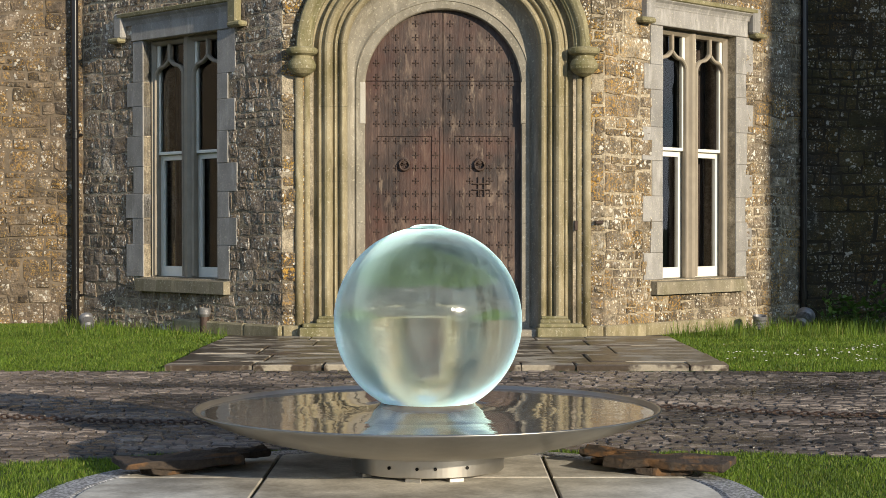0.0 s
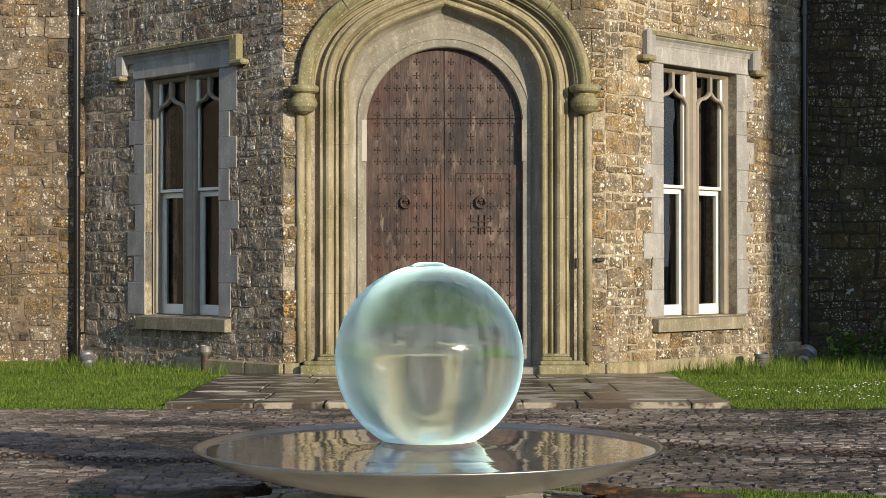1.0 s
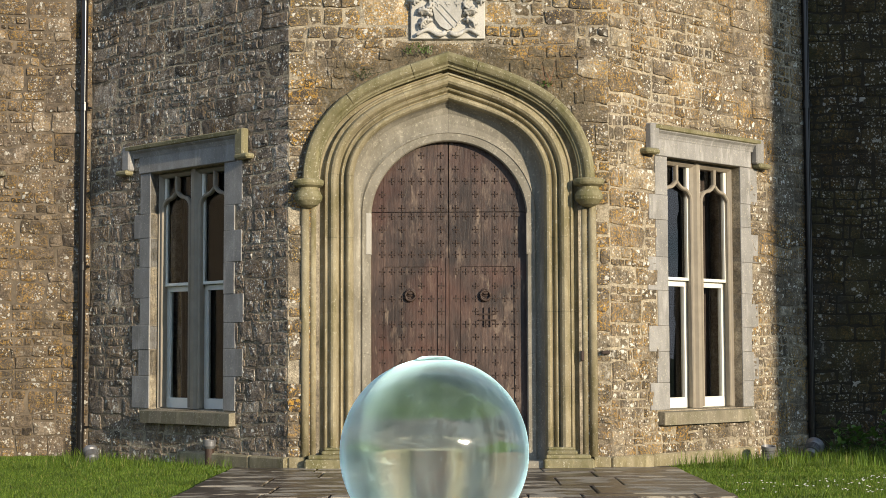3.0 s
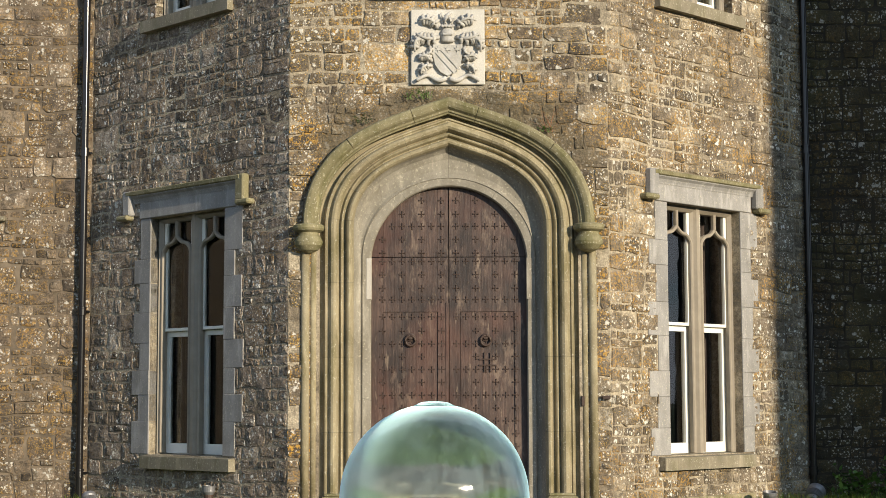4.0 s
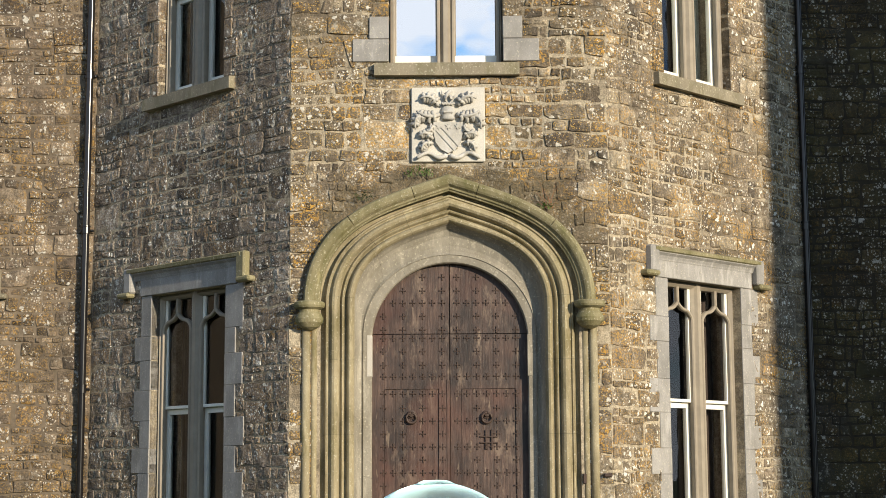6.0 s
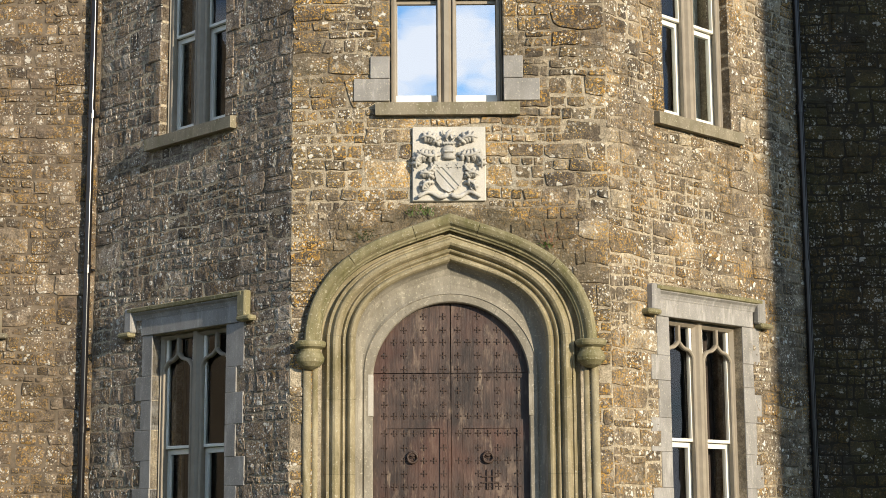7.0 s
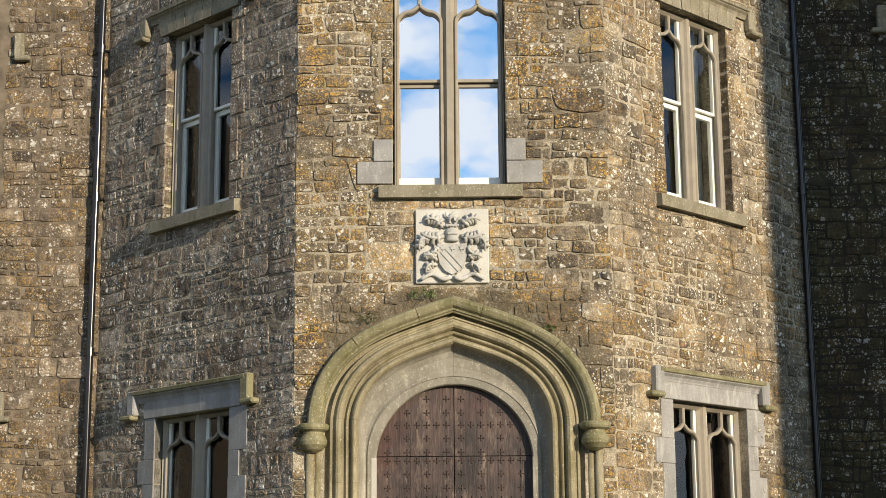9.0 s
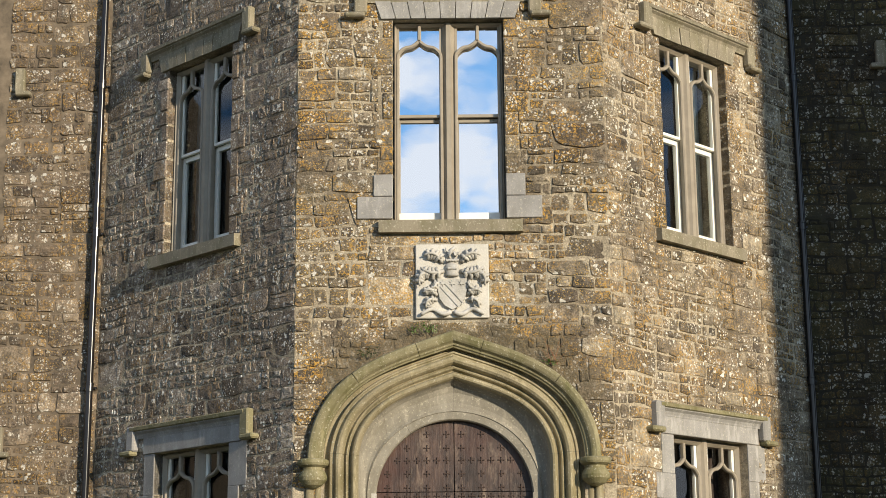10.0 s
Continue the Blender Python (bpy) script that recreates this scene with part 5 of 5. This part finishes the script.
hook = thing("wall_hook", (1.535, FRONT_Y - 0.03, 1.16), "small dark iron hook in the wall", "hook")
part("bar", box((1.52, -0.07, 1.165), (1.60, 0.01, 1.20), F_FRONT, 0.006), M_IRON, hook)
plate = thing("bell_plate", (1.36, FRONT_Y - 0.03, 1.13), "small dark bell plate on the door jamb", "bell")
part("plate", box((1.315, -0.045, 1.10), (1.345, 0.03, 1.20), F_FRONT, 0.004), M_IRON, plate)


def plant(name, base, count, length, spread, seed, label, material, leaf=0.03, up=1.0):
    rs = random.Random(seed)
    V, Fc, LV, LF = [], [], [], []
    for _ in range(count):
        p = Vector(base) + Vector((rs.uniform(-spread, spread), rs.uniform(-0.02, 0.0), rs.uniform(-0.01, 0.01)))
        d = Vector((rs.uniform(-0.8, 0.8), rs.uniform(-0.6, 0.0), up * rs.uniform(0.4, 1.0))).normalized()
        L = length * rs.uniform(0.5, 1.1)
        last = None
        for i in range(6):
            t = i / 5
            q = p + d * L * t + Vector((0, 0, -0.25 * L * t * t))
            o = len(V)
            r = 0.003 * (1 - 0.7 * t)
            V += [q + Vector((r, 0, 0)), q + Vector((-r * 0.5, r, 0)), q + Vector((-r * 0.5, -r, 0))]
            if last is not None:
                for k in range(3):
                    Fc.append((last + k, last + (k + 1) % 3, o + (k + 1) % 3, o + k))
            last = o
            if leaf and i > 1:
                for _k in range(2):
                    a = Vector((rs.uniform(-1, 1), rs.uniform(-1, 0.2), rs.uniform(-0.4, 0.8))).normalized()
                    b = a.cross(Vector((0.3, 0.2, 1))).normalized()
                    s = leaf * rs.uniform(0.6, 1.3)
                    o2 = len(LV)
                    LV += [q, q + a * s * 0.5 + b * s * 0.3, q + a * s, q + a * s * 0.5 - b * s * 0.3]
                    LF.append((o2, o2 + 1, o2 + 2, o2 + 3))
    t = thing(name, base, label, "plant")
    tagged(raw("stems", [tuple(v) for v in V], Fc, material, t), kind="stuff")
    if LV:
        tagged(raw("leaves", [tuple(v) for v in LV], LF, material, t), kind="stuff")


plant("weed", (-0.30, FRONT_Y - 0.06, 4.19), 16, 0.16, 0.14, 2, "green weed growing on the hood mould", M_WEED, 0.022)
plant("weed", (-0.86, FRONT_Y - 0.06, 3.95), 10, 0.16, 0.07, 4, "dark weed tuft growing on the hood mould", M_LEAF, 0.022)
plant("weed", (0.98, FRONT_Y - 0.06, 3.85), 9, 0.12, 0.06, 5, "green weed sprouting on the hood mould", M_WEED, 0.02)
plant("dry_stems", (1.02, FRONT_Y - 0.06, 3.86), 12, 0.36, 0.05, 6, "dry reddish stems drooping over the hood mould", M_DRY, 0.0)
plant("shrub", (4.66, 18.6, 0.0), 26, 0.75, 0.10, 9, "leafy green weed against the shaded wall", M_WEED, 0.085)
plant("shrub", (4.42, 18.8, 0.0), 14, 0.45, 0.15, 12, "long dry grasses by the drainpipe", M_WEED, 0.0)

# chains lying across the setts on both sides of the basin
def chain(x0, y0, x1, y1, count):
    c = thing("chain", (x0, y0, 0.03), "dark iron chain lying across the setts", "chain", "chains on the setts")
    bm = bmesh.new()
    for i in range(count):
        t = i / (count - 1)
        x, y = x0 + (x1 - x0) * t, y0 + (y1 - y0) * t + 0.03 * math.sin(t * 9)
        pts = []
        for k in range(11):
            a = 2 * math.pi * k / 10
            u, v = 0.027 * math.cos(a), 0.012 * math.sin(a)
            pts.append((x + u, y - 0.3 * u + (v if i % 2 else 0), 0.036 + (0 if i % 2 else v)))
        tube(pts, 0.005, bm, 5)
    part("chain_body", bm, M_IRON, c)


chain(-2.85, 9.52, -0.95, 9.08, 50)
chain(1.15, 10.05, 2.85, 9.38, 46)

# label ends of the next windows along the wings
for x, z, s in ((-5.24, 7.70, 1), (-5.28, 3.32, 1), (5.24, 7.95, -1)):
    t = thing("label_stop", (x, WING_Y, z), "end of a stone label mould on the wing wall", "moulding")
    part("drop", box((x - 0.06, WING_Y - 0.09, z - 0.02), (x + 0.06, WING_Y, z + 0.28), bevel=0.012), M_SILL, t)
    part("stop", box((min(x - 0.05, x + s * 0.14), WING_Y - 0.105, z - 0.07), (max(x + 0.05, x + s * 0.14), WING_Y, z - 0.01), bevel=0.014), M_SILL, t)


# ---- leaf backdrop added far behind the camera to darken reflections in the glass ----
def far_wood():
    rs = random.Random(21)
    V, Fc = [], []
    for i in range(5200):
        a = rs.uniform(radians(95), radians(330))
        r = rs.uniform(44, 52)
        if abs(a - (SUN_AZ - math.pi / 2 + 2 * math.pi)) < radians(13):
            continue
        top = 7.5 + 3.5 * noise.noise(Vector((a * 5, 0, 0))) + 1.5 * noise.noise(Vector((a * 21, 3, 0)))
        p = Vector((r * math.cos(a), r * math.sin(a), rs.uniform(0, top)))
        s = rs.uniform(0.5, 1.3)
        o = len(V)
        u = Vector((rs.uniform(-1, 1), rs.uniform(-1, 1), rs.uniform(-1, 1))).normalized()
        w = u.orthogonal().normalized()
        V += [p + u * s, p + w * s, p - u * s, p - w * s]
        Fc.append((o, o + 1, o + 2, o + 3))
    tagged(raw("far_wood", [tuple(v) for v in V], Fc, M_LEAF), "unseen ring of dark leaf cards added for the reflections", "trees", kind="stuff")


far_wood()


# ---- setts of the drive and stones of the walls ----
def setts():
    rs = random.Random(31)
    built = []
    y = 7.0
    while y < (12.70):
        d = rs.uniform(0.05, 0.085)
        x = -4.2 + rs.uniform(0, 0.1)
        lim = 0.285 * y + 0.35
        while x < 4.2:
            wd = rs.uniform(0.06, 0.135)
            if abs(x + wd / 2) < lim and y > verge(x) + 0.03 and ((x + wd / 2 + 0.07) / 1.02) ** 2 + ((y - 9.55) / 1.27) ** 2 > 1:
                built.append((abs(x) + abs(y - 9.2) * 1.2, x, x + wd, y + rs.uniform(-0.008, 0.008), y + d))
            x += wd
        y += d
    built.sort()

    def one(x0, x1, y0, y1):
        g = 0.004
        h = 0.017 + rs.uniform(-0.005, 0.006)
        c = ((x0 + x1) / 2, (y0 + y1) / 2)
        o = [(x0 + g, y0 + 2 * g), (x0 + 2.5 * g, y0 + g), (x1 - 2.5 * g, y0 + g), (x1 - g, y0 + 2 * g), (x1 - g, y1 - 2 * g), (x1 - 2.5 * g, y1 - g), (x0 + 2.5 * g, y1 - g), (x0 + g, y1 - 2 * g)]
        o = [(x + rs.uniform(-0.006, 0.006), y + rs.uniform(-0.005, 0.005)) for x, y in o]
        tx, ty = rs.uniform(-0.05, 0.05), rs.uniform(-0.07, 0.07)
        V = [(x, y, 0.0) for x, y in o] + [(x, y, h - 0.009) for x, y in o] + [(c[0] + (x - c[0]) * 0.80, c[1] + (y - c[1]) * 0.80, h + (x - c[0]) * tx + (y - c[1]) * ty) for x, y in o]
        Fc = [(i, (i + 1) % 8, 8 + (i + 1) % 8, 8 + i) for i in range(8)] + [(8 + i, 8 + (i + 1) % 8, 16 + (i + 1) % 8, 16 + i) for i in range(8)] + [tuple(range(16, 24))]
        return V, Fc

    for _, *q in built[:300]:
        raw("sett", *one(*q), M_SETT, road)
    V, Fc = [], []
    for _, *q in built[300:]:
        v, f = one(*q)
        o = len(V)
        V += v
        Fc += [tuple(i + o for i in p) for p in f]
    tagged(raw("setts", V, Fc, M_SETT, road), kind="stuff")


setts()


for M, wall, xs in ((F_LEFT, wall_left, (-1.75, -1.2, -0.55, 0.03)), (F_RIGHT, wall_right, (-0.03, 0.62, 1.15, 1.8, 2.4))):
    for a, b in zip(xs, xs[1:]):
        part("plinth_stone", box((a + 0.004, -0.065, -0.02), (b - 0.004, 0.02, 0.15), M, 0.018), M_DOORSTONE, wall)


def around(hole, lower):
    x0, x1, z0, z1 = hole
    return [(x0 - 0.18, x1 + 0.18, z0 - 0.15, z1 + 0.215)] if lower else [(x0 - 0.13, x1 + 0.13, z0 - 0.15, z1 + 0.20)]


rubble(wall_front, "front", F_FRONT, -HALF - 0.012, HALF + 0.012, 0.15, 9.0, around(UP_C, False) + [(PX - 0.375, PX + 0.375, PZ - 0.387, PZ + 0.387)], M_FRONT, 11, door=True, near=lambda x, z: abs(z - 4.5), size=1.12)
rubble(wall_left, "left", F_LEFT, -CANT, 0.0, 0.0, 9.0, around(LOW_L, True) + around(UP_L, False), M_LEFT, 12, near=lambda x, z: abs(z - 3), size=1.05, relief=0.4)
rubble(wall_right, "right", F_RIGHT, 0.0, CANT, 0.0, 9.0, around(LOW_R, True) + around(UP_R, False), M_RIGHT, 13, near=lambda x, z: abs(z - 3), relief=0.8)
rubble(wall_wing_west, "west", F_WING, -5.4, -wing_x, 0.0, 9.0, [], M_WINGL, 14, size=1.15)
rubble(wall_wing_east, "east", F_WING, wing_x, 5.4, 0.0, 9.0, [], M_WINGR_SHADED, 15, near=lambda x, z: abs(z - 5), size=1.1, relief=0.6)
